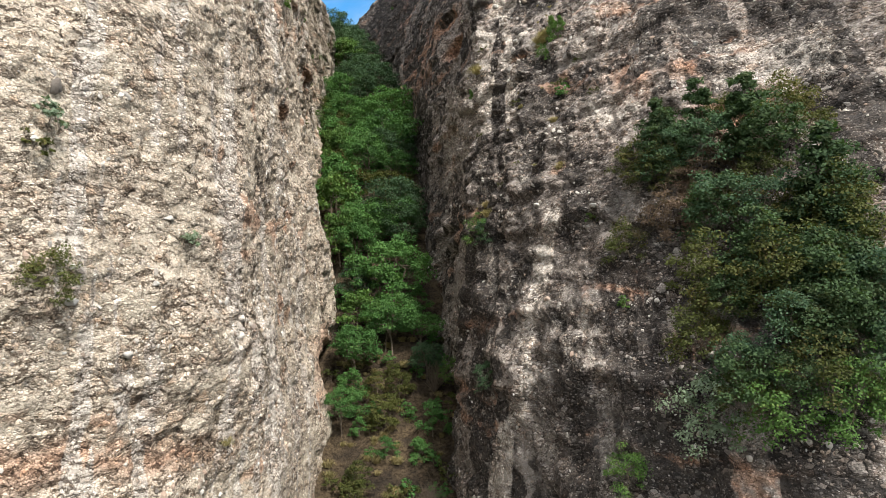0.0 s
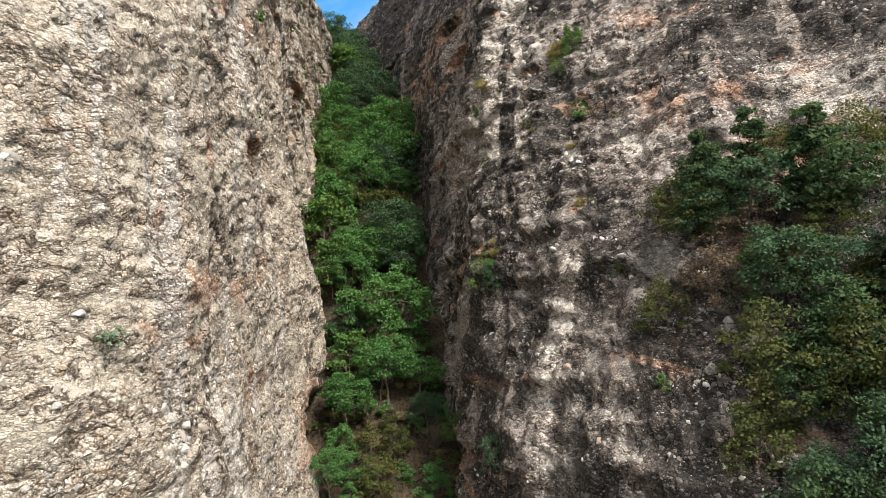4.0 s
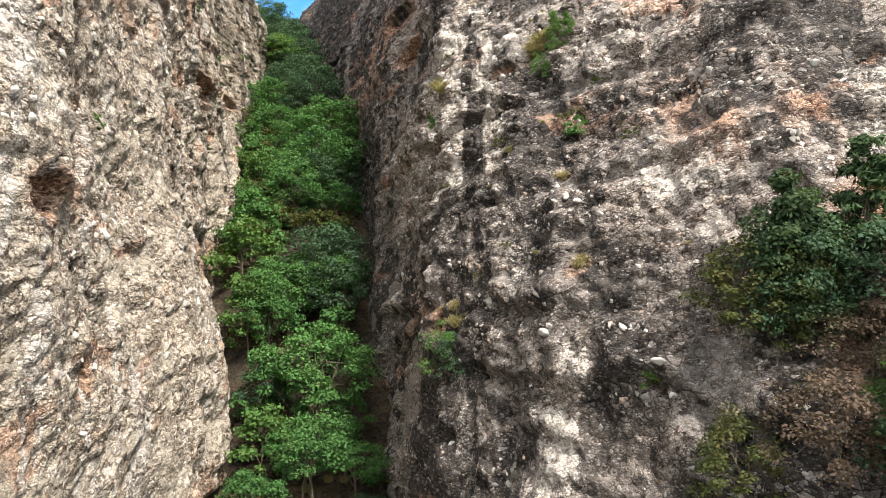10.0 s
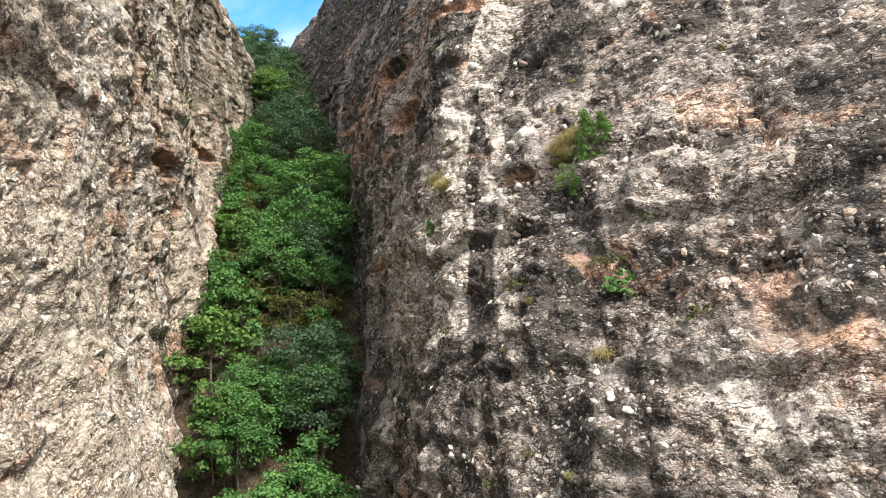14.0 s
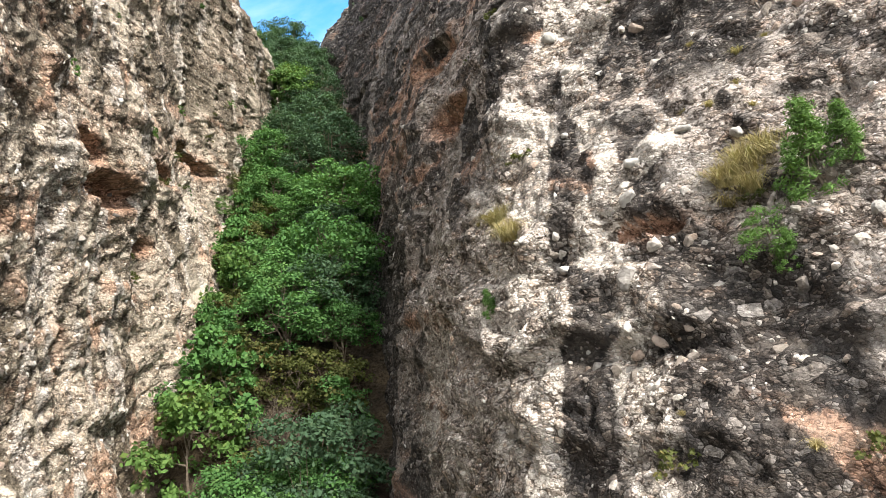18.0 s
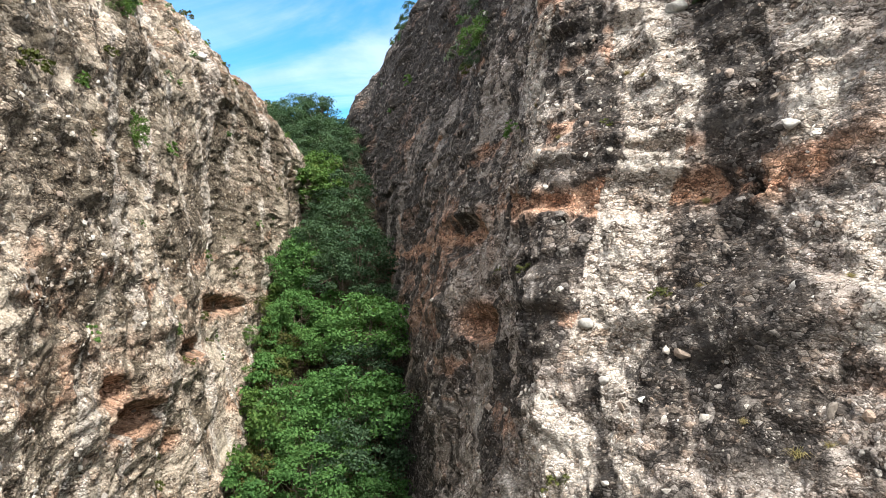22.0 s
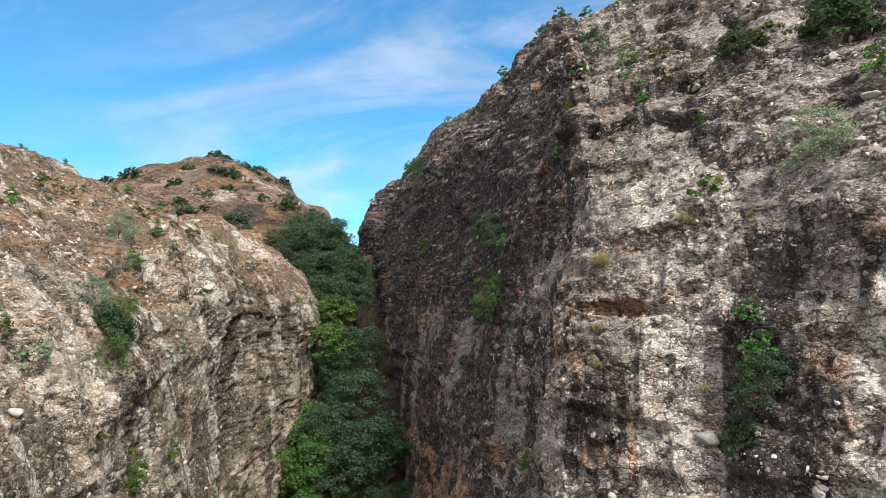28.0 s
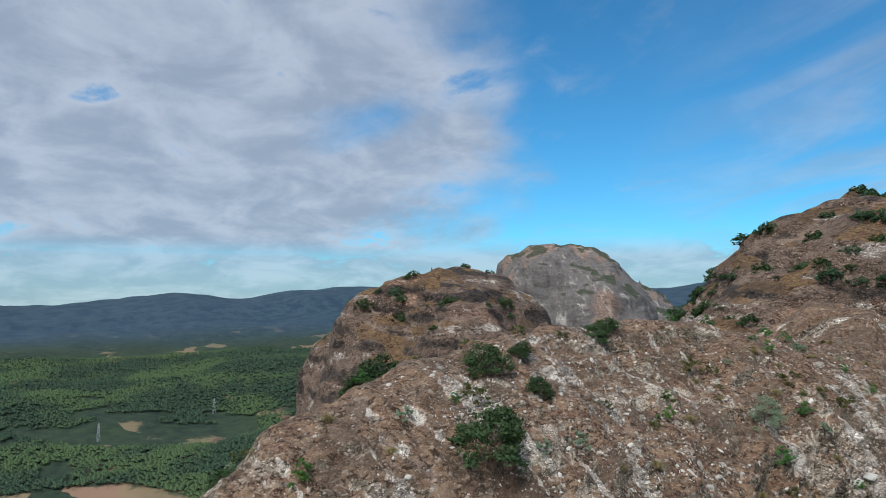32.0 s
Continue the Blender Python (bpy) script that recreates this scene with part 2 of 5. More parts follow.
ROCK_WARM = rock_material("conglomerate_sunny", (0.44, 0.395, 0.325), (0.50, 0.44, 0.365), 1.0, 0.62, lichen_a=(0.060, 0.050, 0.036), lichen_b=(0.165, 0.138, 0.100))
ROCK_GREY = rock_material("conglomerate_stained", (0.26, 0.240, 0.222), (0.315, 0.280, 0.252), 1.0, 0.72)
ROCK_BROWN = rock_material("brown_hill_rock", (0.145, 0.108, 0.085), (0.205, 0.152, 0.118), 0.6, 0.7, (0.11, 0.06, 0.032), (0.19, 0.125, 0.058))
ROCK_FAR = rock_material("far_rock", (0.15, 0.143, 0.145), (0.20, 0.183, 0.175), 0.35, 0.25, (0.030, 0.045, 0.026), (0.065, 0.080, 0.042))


def stone_material(name, per_object):
    put, maths, step, mixc, finish = material(name)
    geo = put("ShaderNodeNewGeometry")
    rnd = put("ShaderNodeObjectInfo").outputs["Random"] if per_object else geo.outputs["Random Per Island"]
    n = put("ShaderNodeTexNoise", {"Vector": geo.outputs["Position"], "Scale": 9.0, "Detail": 6.0, "Roughness": 0.7}).outputs[0]
    ramp = put("ShaderNodeValToRGB", {0: rnd})
    e = ramp.color_ramp.elements
    e[0].position, e[0].color = 0.0, (0.13, 0.115, 0.105, 1)
    e[1].position, e[1].color = 1.0, (0.52, 0.51, 0.48, 1)
    for at, c in ((0.2, (0.20, 0.175, 0.15)), (0.4, (0.29, 0.22, 0.175)), (0.6, (0.25, 0.24, 0.225)), (0.85, (0.40, 0.37, 0.33))):
        e.new(at).color = (*c, 1)
    c = mixc(maths("MULTIPLY", step(n, 0.5, 0.35), 0.5), ramp.outputs[0], (0.10, 0.085, 0.07))
    return finish(c, 0.88, n, 0.05)


STONE_ONE = stone_material("cobble", True)
STONE_MANY = stone_material("cobbles", False)


def leaf_material(name, dark_green, light_green, other, share):
    put, maths, step, mixc, finish = material(name)
    geo = put("ShaderNodeNewGeometry")
    rnd = geo.outputs["Random Per Island"]
    objr = put("ShaderNodeObjectInfo").outputs["Random"]
    n = put("ShaderNodeTexNoise", {"Vector": geo.outputs["Position"], "Scale": 0.7, "Detail": 3.0}).outputs[0]
    c = mixc(maths("ADD", maths("MULTIPLY", rnd, 0.5), maths("MULTIPLY", objr, 0.5)), dark_green, light_green)
    c = mixc(maths("MULTIPLY", step(maths("ADD", n, maths("MULTIPLY", maths("SUBTRACT", rnd, 0.5), 0.3)), 0.58, 0.72), share), c, other)
    return finish(c, 0.8, through_leaf=mixc(1.0, c, (1.2, 1.25, 0.6), "MULTIPLY"))


LEAF_OAK = leaf_material("broad_leaves", (0.034, 0.094, 0.026), (0.082, 0.182, 0.050), (0.110, 0.160, 0.046), 0.3)
LEAF_DARK = leaf_material("dark_leaves", (0.026, 0.058, 0.032), (0.056, 0.104, 0.052), (0.065, 0.070, 0.034), 0.3)
LEAF_SHADE = leaf_material("shaded_leaves", (0.020, 0.045, 0.019), (0.050, 0.088, 0.034), (0.062, 0.062, 0.025), 0.4)
LEAF_BRIGHT = leaf_material("bright_leaves", (0.042, 0.096, 0.022), (0.090, 0.165, 0.040), (0.14, 0.155, 0.042), 0.4)
LEAF_YELLOW = leaf_material("olive_leaves", (0.036, 0.048, 0.013), (0.078, 0.088, 0.022), (0.13, 0.095, 0.035), 0.5)
LEAF_GREY = leaf_material("silver_leaves", (0.110, 0.155, 0.105), (0.200, 0.255, 0.180), (0.10, 0.15, 0.08), 0.3)
LEAF_DRY = leaf_material("bare_twigs", (0.085, 0.068, 0.055), (0.16, 0.13, 0.105), (0.08, 0.095, 0.042), 0.5)
LEAF_RED = leaf_material("reddened_leaves", (0.080, 0.056, 0.040), (0.135, 0.095, 0.068), (0.06, 0.09, 0.03), 0.6)
GRASS = leaf_material("dry_grass", (0.17, 0.14, 0.07), (0.30, 0.25, 0.13), (0.12, 0.15, 0.05), 0.5)


def simple_material(name, a, b, scale, rough=0.9, bump=0.03):
    put, maths, step, mixc, finish = material(name)
    pos = put("ShaderNodeNewGeometry").outputs["Position"]
    n = put("ShaderNodeTexNoise", {"Vector": pos, "Scale": scale, "Detail": 7.0, "Roughness": 0.65}).outputs[0]
    return finish(mixc(step(n, 0.3, 0.7), a, b), rough, n, bump)


BARK = simple_material("bark", (0.07, 0.055, 0.04), (0.16, 0.13, 0.10), 6.0)
DEADWOOD = simple_material("weathered_wood", (0.15, 0.13, 0.11), (0.32, 0.29, 0.26), 8.0)


def ground_material():
    put, maths, step, mixc, finish = material("ground_soil_and_woodland")
    pos = put("ShaderNodeNewGeometry").outputs["Position"]
    a = put("ShaderNodeTexNoise", {"Vector": pos, "Scale": 0.5, "Detail": 8.0, "Roughness": 0.7}).outputs[0]
    near = mixc(step(a, 0.38, 0.62), (0.036, 0.027, 0.019), (0.098, 0.072, 0.043))
    fine = put("ShaderNodeTexNoise", {"Vector": pos, "Scale": 5.0, "Detail": 6.0, "Roughness": 0.75}).outputs[0]
    near = mixc(step(fine, 0.55, 0.4), near, mixc(1.0, near, (0.35, 0.33, 0.3), "MULTIPLY"))
    flat = put("ShaderNodeMapping", {"Vector": pos, "Scale": (1, 1, 0)}).outputs[0]
    away = put("ShaderNodeVectorMath", {0: flat}, operation="LENGTH").outputs["Value"]
    w = put("ShaderNodeTexNoise", {"Vector": flat, "Scale": 0.0030, "Detail": 6.0, "Roughness": 0.6}).outputs[0]
    f = put("ShaderNodeTexNoise", {"Vector": flat, "Scale": 0.03, "Detail": 6.0, "Roughness": 0.75}).outputs[0]
    cells_ = put("ShaderNodeTexVoronoi", {"Vector": put("ShaderNodeMapping", {"Vector": flat, "Scale": (1.0, 2.2, 1.0), "Rotation": (0, 0, 0.5)}).outputs[0], "Scale": 0.006, "Randomness": 0.9}, distance="CHEBYCHEV")
    cell = put("ShaderNodeSeparateColor", {0: cells_.outputs["Color"]})
    wood = mixc(step(f, 0.3, 0.7), (0.006, 0.016, 0.012), (0.028, 0.046, 0.024))
    field = mixc(cell.outputs[1], (0.20, 0.125, 0.085), (0.17, 0.15, 0.08))
    farm = put("ShaderNodeVectorMath", {0: flat, 1: (-1130.0, 60.0, 0.0)}, operation="DISTANCE").outputs["Value"]
    isfield = maths("MULTIPLY", step(cell.outputs[0], 0.72, 0.75), step(w, 0.52, 0.58))
    isfield = maths("MAXIMUM", isfield, maths("MULTIPLY", step(maths("ADD", farm, maths("MULTIPLY", f, 160.0)), 330.0, 300.0), step(cell.outputs[0], 0.2, 0.23)))
    valley = mixc(isfield, wood, field)
    # lighter patches: sun through cloud gaps, put into the ground colour
    valley = mixc(maths("MULTIPLY", step(w, 0.50, 0.62), 0.35), valley, (0.036, 0.058, 0.022))
    # far ridges: the blue of distance haze is put into their colour
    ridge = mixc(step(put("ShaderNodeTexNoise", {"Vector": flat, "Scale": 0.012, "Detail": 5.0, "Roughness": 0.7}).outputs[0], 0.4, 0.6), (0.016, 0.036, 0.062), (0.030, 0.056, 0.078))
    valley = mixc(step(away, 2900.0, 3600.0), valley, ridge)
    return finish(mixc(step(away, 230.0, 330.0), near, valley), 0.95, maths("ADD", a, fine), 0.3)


GROUND = ground_material()

# ---- array noise and sheets ----


def lattice(ix, iy, iz, seed):
    h = (ix.astype(np.int64) * 374761393 + iy.astype(np.int64) * 668265263 + iz.astype(np.int64) * 2147483647 + seed * 1274126177) & 0xFFFFFFFF
    h = ((h ^ (h >> 13)) * 1274126177) & 0xFFFFFFFF
    h = ((h ^ (h >> 16)) * 2246822519) & 0xFFFFFFFF
    return ((h ^ (h >> 15)) & 0xFFFFFF).astype(np.float32) / 16777216.0


def vnoise(p, seed=0):
    """Smooth value noise in -1..1 at the points p (n, 3)."""
    i = np.floor(p)
    f = (p - i).astype(np.float32)
    f = f * f * f * (f * (f * 6 - 15) + 10)
    out = np.zeros(len(p), np.float32)
    for dx in (0, 1):
        wx = f[:, 0] if dx else 1 - f[:, 0]
        for dy in (0, 1):
            wy = f[:, 1] if dy else 1 - f[:, 1]
            for dz in (0, 1):
                wz = f[:, 2] if dz else 1 - f[:, 2]
                out += wx * wy * wz * lattice(i[:, 0] + dx, i[:, 1] + dy, i[:, 2] + dz, seed)
    return out * 2 - 1


def fbm(p, octaves=4, gain=0.5, seed=0):
    total, amp, q = np.zeros(len(p), np.float32), 1.0, np.array(p, np.float64)
    for k in range(octaves):
        total += amp * vnoise(q, seed + k * 7)
        q, amp = q * 2.03 + 11.7, amp * gain
    return total


def cells(p, seed=0):
    """Distance to the nearest scattered point, and that point's random number."""
    i = np.floor(p)
    best, who = np.full(len(p), 9.0, np.float32), np.zeros(len(p), np.float32)
    for dx in (-1, 0, 1):
        for dy in (-1, 0, 1):
            for dz in (-1, 0, 1):
                cx, cy, cz = i[:, 0] + dx, i[:, 1] + dy, i[:, 2] + dz
                d = ((cx + lattice(cx, cy, cz, seed) - p[:, 0]) ** 2 + (cy + lattice(cx, cy, cz, seed + 1) - p[:, 1]) ** 2
                     + (cz + lattice(cx, cy, cz, seed + 2) - p[:, 2]) ** 2)
                nearer = d < best
                best = np.where(nearer, d, best)
                who = np.where(nearer, lattice(cx, cy, cz, seed + 3), who)
    return np.sqrt(best), who


def smooth(a, lo, hi):
    t = np.clip((a - lo) / (hi - lo), 0, 1)
    return t * t * (3 - 2 * t)


def curve_through(points, count_at):
    """Catmull-Rom through points, at the arc fractions count_at."""
    pts = np.array(points, float)
    ext = np.vstack([2 * pts[0] - pts[1], pts, 2 * pts[-1] - pts[-2]])
    t = np.linspace(0, 1, 40, endpoint=False)[:, None]
    fine = []
    for k in range(len(pts) - 1):
        a, b, c, d = ext[k:k + 4]
        fine.append(0.5 * (2 * b + (c - a) * t + (2 * a - 5 * b + 4 * c - d) * t ** 2 + (3 * b - a - 3 * c + d) * t ** 3))
    fine = np.vstack(fine + [pts[-1:]])
    arc = np.concatenate([[0], np.cumsum(np.linalg.norm(np.diff(fine[:, :2], axis=0), axis=1))])
    return np.stack([np.interp(count_at * arc[-1], arc, fine[:, k]) for k in range(pts.shape[1])], 1), arc[-1]


def sheet_mesh(name, grid, paint=None):
    """A mesh from a grid of places (rows, columns, 3)."""
    r, c = grid.shape[:2]
    me = bpy.data.meshes.new(name)
    a = (np.arange(r - 1)[:, None] * c + np.arange(c - 1)[None, :]).ravel()
    quads = np.stack([a, a + 1, a + c + 1, a + c], 1)
    me.vertices.add(r * c)
    me.vertices.foreach_set("co", grid.reshape(-1).astype(np.float32))
    me.loops.add(quads.size)
    me.loops.foreach_set("vertex_index", quads.ravel().astype(np.int32))
    me.polygons.add(len(quads))
    me.polygons.foreach_set("loop_start", np.arange(0, quads.size, 4, dtype=np.int32))
    me.polygons.foreach_set("use_smooth", np.ones(len(quads), bool))
    if paint is not None:
        at = me.attributes.new("paint", "FLOAT_COLOR", "POINT")
        rgba = np.clip(paint, 0, 1)
        at.data.foreach_set("color", rgba.astype(np.float32).ravel())
    me.update()
    me.validate()
    return me


def grid_normals(g):
    du, dv = np.gradient(g, axis=1), np.gradient(g, axis=0)
    n = np.cross(du, dv)
    return n / np.maximum(np.linalg.norm(n, axis=2, keepdims=True), 1e-9)


def soften(a, times, axis):
    a = np.array(a)
    for _ in range(times):
        m = np.moveaxis(a, axis, 0)
        m[1:-1] = (m[:-2] + 2 * m[1:-1] + m[2:]) / 4
    return a


def spread(length, density, count):
    """count fractions of an arc, packed by the density at each fraction."""
    f = np.linspace(0, 1, 400)
    w = np.concatenate([[0], np.cumsum((density(f)[1:] + density(f)[:-1]) / 2)])
    return np.interp(np.linspace(0, w[-1], count), w, f)

# ---- ground: one sheet from the ravine to the horizon ----


def ravine_floor(y):
    return 22.0 + 0.83 * (np.minimum(y, 100.0) - 47.0) + 0.72 * np.clip(y - 100.0, 0, 20)


def ground_height(x, y):
    yy = np.clip(y, -60, 124)
    z = ravine_floor(yy) + 0.1 * np.clip(y - 124, 0, 60)
    z = z - 30 * smooth(y, 190, 420)
    fall = smooth(-x, 42, 620) * 1.0
    z = z * (1 - fall) + fall * -250
    back = smooth(-y, 20, 600)
    z = z * (1 - back) + back * -250
    away = smooth(y, 300, 1500)
    z = z * (1 - away) + away * -200
    p = np.stack([x, y, 0 * x], 1)
    z = z + fbm(p / 3.0, 3, seed=3) * 0.35
    dist = np.hypot(x, y)
    hills = smooth(dist, 3300, 4500)
    z = z + smooth(dist, 500, 1500) * 22 * fbm(p / 420.0, 4, seed=9)
    z = z + smooth(dist, 900, 3600) * 165 + hills * (185 + 50 * fbm(p / 800.0, 4, seed=15))
    return z


def stretch_axis(near, far, fine, coarse):
    a = np.arange(-near, near + 1e-6, fine)
    g = near + (far - near) * (np.linspace(0, 1, coarse)[1:] ** 2.2)
    return np.concatenate([-g[::-1], a, g])


gx = stretch_axis(45, 4700, 1.3, 110)
gy = stretch_axis(130, 4700, 2.0, 100)
X, Y = np.meshgrid(gx, gy)
Z = ground_height(X.ravel(), Y.ravel()).reshape(X.shape)
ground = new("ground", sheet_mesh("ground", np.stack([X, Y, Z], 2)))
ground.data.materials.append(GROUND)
tagged(ground, "brown ravine soil falling to a wooded valley with fields", "ground", kind="structure")

# ---- the two cliffs ----


def ledges(p, step_m, tilt, warp, seed):
    """Bedding: each bed bulges out and is undercut at its foot."""
    h = p[:, 2] + tilt[0] * p[:, 0] + tilt[1] * p[:, 1] + warp * fbm(p / np.array([9.0, 9.0, 5.0]), 3, seed=seed)
    h = h / step_m
    f = h - np.floor(h)
    amp = lattice(np.floor(h), 0 * h, 0 * h, seed + 5)
    return (np.clip(f / 0.14, 0, 1) * (1 - 0.75 * smooth(f, 0.45, 1.0))) * (0.35 + 0.9 * amp)


def plan_line(plan, density, columns):
    """Columns of (x, y, lean per metre below and above the bend) along a wall."""
    base, length = curve_through(plan, np.linspace(0, 1, 600))
    frac = spread(length, density, columns)
    line = np.stack([np.interp(frac, np.linspace(0, 1, 600), base[:, k]) for k in range(base.shape[1])], 1)
    arc = np.concatenate([[0], np.cumsum(np.linalg.norm(np.diff(line[:, :2], axis=0), axis=1))])
    return line, arc


def dome_profile(rows, foot, shoulder, crest, lean, ridge, power, back):
    """Rows of places from the foot up the wall, over the rounded top and down behind."""
    out = []
    for t in np.interp(np.linspace(0, 1, rows[0], endpoint=False), (0, 0.2, 1), (0, 0.34, 1)):
        z = foot + (shoulder - foot) * t
        out.append(np.concatenate([lean(z), z[:, None]], 1))
    top = lean(shoulder)
    for t in np.linspace(0, 1, rows[1], endpoint=False):
        z = shoulder + (crest - shoulder) * t
        out.append(np.concatenate([top + (ridge(top) - top) * (t ** power)[:, None], z[:, None]], 1))
    for t in np.linspace(0, 1, rows[2]):
        z = crest - (crest - foot) * t ** 1.4
        out.append(np.concatenate([top + (ridge(top) - top) * (1 + back * t ** 0.7), z[:, None]], 1))
    return soften(np.array(out), 20, 0)


def hollow(p, place, radii, depth):
    r = np.sqrt((((p - np.array(place)) / np.array(radii)) ** 2).sum(1))
    return -depth * smooth(1.25 - r, 0.0, 0.7)


def sculpt(g, bold, ledge, step_m, tilt, holes, seed, marks, calm, lumps=0.26):
    """Push the sheet along its normals: bulges, ribs, broken beds, hollows, cobbles."""
    n = grid_normals(soften(soften(g, 16, 0), 16, 1))
    p = g.reshape(-1, 3)
    quiet = calm(p)
    d = bold * fbm(p / np.array([8.0, 8.0, 11.0]), 3, seed=seed)
    d += 0.34 * bold * quiet * (0.6 - np.abs(fbm(p / np.array([2.4, 2.4, 5.0]), 3, seed=seed + 30)) * 1.6)
    broken = smooth(fbm(p / np.array([4.5, 4.5, 2.2]), 3, seed=seed + 45), -0.25, 0.5)
    d += ledge * ledges(p, step_m, tilt, 1.6, seed + 50) * broken * (0.2 + 0.8 * quiet)
    broken = smooth(fbm(p / np.array([2.5, 2.5, 1.2]), 3, seed=seed + 46), -0.1, 0.5)
    d += 0.28 * ledge * ledges(p, step_m * 0.27, tilt, 1.2, seed + 60) * broken * (0.3 + 0.7 * quiet)
    rough = fbm(p / 0.9, 4, 0.6, seed=seed + 70)
    d += 0.10 * rough + 0.05 * (0.5 - np.abs(fbm(p / 0.55, 2, seed=seed + 75)) * 2)
    broken = smooth(fbm(p / np.array([1.8, 1.8, 0.9]), 2, seed=seed + 47), -0.1, 0.4)
    d += 0.05 * ledge * ledges(p, step_m * 0.13, tilt, 0.9, seed + 65) * broken
    far, who = cells(p / np.array([1.25, 1.25, 0.8]), seed + 85)
    d += lumps * quiet * smooth(who, 0.3, 0.4) * np.sqrt(np.clip(0.5 - far, 0.0, 1))
    for place, radii, depth in marks:
        d += hollow(p, place, radii, depth) * (1 + 0.35 * rough)
    far, who = cells((p + 0.5 * rough[:, None]) / np.array([2.6, 2.6, 0.75]), seed + 80)
    d -= holes * quiet * smooth(who, 0.84, 0.86) * smooth(0.36 - far, 0.0, 0.14)
    far, who = cells(p / np.array([0.62, 0.62, 0.42]), seed + 90)
    d += 0.15 * smooth(who, 0.5, 0.53) * np.sqrt(np.clip(0.45 - far, 0.0, 1))
    far, who = cells(p / np.array([0.21, 0.21, 0.19]), seed + 97)
    d += 0.06 * smooth(who, 0.3, 0.35) * np.sqrt(np.clip(0.48 - far, 0.0, 1))
    far, who = cells(p / np.array([0.36, 0.36, 0.27]), seed + 95)
    d += 0.10 * smooth(who, 0.35, 0.4) * np.sqrt(np.clip(0.48 - far, 0.0, 1))
    g2 = g + n * d.reshape(g.shape[:2])[:, :, None]
    return g2, grid_normals(g2)


def column(v, at, half, soft_edge):
    return smooth(half - np.abs(v - at), -soft_edge, soft_edge)


def level(z, lo, hi, soft_edge=1.5):
    return smooth(z, lo - soft_edge, lo + soft_edge) * (1 - smooth(z, hi - soft_edge, hi + soft_edge))


# the cliff on the sunny side: a rounded prow, then a wall along the ravine
plan_west = [(-48, 18), (-34, 11), (-20, 12), (-11.4, 18.6), (-8.0, 25.5), (-8.3, 33), (-10.6, 44), (-12.6, 54),
             (-13.9, 64), (-15.3, 73), (-16.6, 81), (-15.9, 89), (-15.2, 95.5), (-16.6, 104), (-19.2, 113), (-28, 124)]
line, arc_w = plan_line(plan_west, lambda f: 0.3 + 1.1 * smooth(f, 0.15, 0.2) - 0.7 * smooth(f, 0.58, 0.72), 560)
ly = line[:, 1]
tang = np.gradient(line[:, :2], axis=0)
tang = soften(tang / np.linalg.norm(tang, axis=1, keepdims=True), 60, 0)
in_w = np.stack([-tang[:, 1], tang[:, 0]], 1) / np.linalg.norm(tang, axis=1, keepdims=True)
crest_w = 83.8 - 6.6 * (np.clip(62 - ly, 0, 60) / 20.5) ** 1.3 - 2.8 * smooth(ly, 74, 100) + 3.5 * smooth(ly, 100, 114)
foot_w = np.minimum(8 + 0.72 * np.clip(ly - 40, 0, 90), 66)


def lean_west(z):
    low = np.exp(-((ly - 52) / 11) ** 2) * 2.6 * (1 - smooth(z, 33, 44))
    low = low + np.exp(-((ly - 80) / 9) ** 2) * 1.9 * (1 - smooth(z, 48, 58))
    back = 0.03 * (z - 45) + 0.05 * np.clip(z - 60, 0, 30) - low
    return line[:, :2] + in_w * back[:, None]


wall = dome_profile((370, 200, 24), foot_w, crest_w - 19.5 + 9.5 * smooth(ly, 70, 80), crest_w, lean_west, lambda top: top + in_w * (15.8 - 4.0 * smooth(ly, 70, 80))[:, None], 2.5 - 0.4 * smooth(ly, 70, 80), 1.6)
MARKS_WEST = [((-14.0, 62.5, 52.9), (2.0, 2.4, 0.7), 1.3), ((-14.2, 60.2, 54.3), (2.0, 1.8, 0.6), 1.1), ((-16.4, 79.2, 58.0), (2.5, 4.5, 0.6), 1.0),
              ((-9.0, 35.7, 42.2), (1.5, 0.9, 1.5), 1.1), ((-8.8, 36.8, 35.2), (1.0, 0.6, 0.5), 0.8), ((-8.0, 28.0, 38.9), (0.9, 0.5, 0.4), 0.7),
              ((-13.0, 59.2, 46.2), (1.2, 0.8, 0.7), 0.8), ((-15.2, 74.0, 47.5), (1.5, 1.5, 0.5), 0.7), ((-8.2, 33.0, 40.0), (1.0, 1.0, 0.5), 0.7),
              ((-15.5, 71.0, 55.4), (1.6, 3.0, 0.5), 0.7), ((-10.5, 50.0, 26.0), (3.0, 5.0, 2.0), 1.2), ((-15.0, 68.0, 51.0), (1.2, 1.0, 0.4), 0.6)]
wall = soften(wall, 40, 1)
west, west_n = sculpt(wall, 0.75, 0.34, 3.1, (0.05, -0.08), 0.15, 11, MARKS_WEST, lambda q: 0.35 + 0.65 * smooth(q[:, 1], 34, 52), 0.14)
p, nz = west.reshape(-1, 3), west_n.reshape(-1, 3)[:, 2]
u = np.broadcast_to(arc_w, west.shape[:2]).ravel()
runs = fbm(np.stack([u / 1.3, 0 * u, p[:, 2] / 20.0], 1), 4, 0.6, seed=21)
patch = fbm(p / 5.0, 4, 0.6, seed=22)
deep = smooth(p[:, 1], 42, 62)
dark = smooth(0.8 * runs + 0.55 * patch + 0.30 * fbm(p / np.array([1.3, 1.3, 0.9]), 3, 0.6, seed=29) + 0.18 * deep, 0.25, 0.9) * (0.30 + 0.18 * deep)
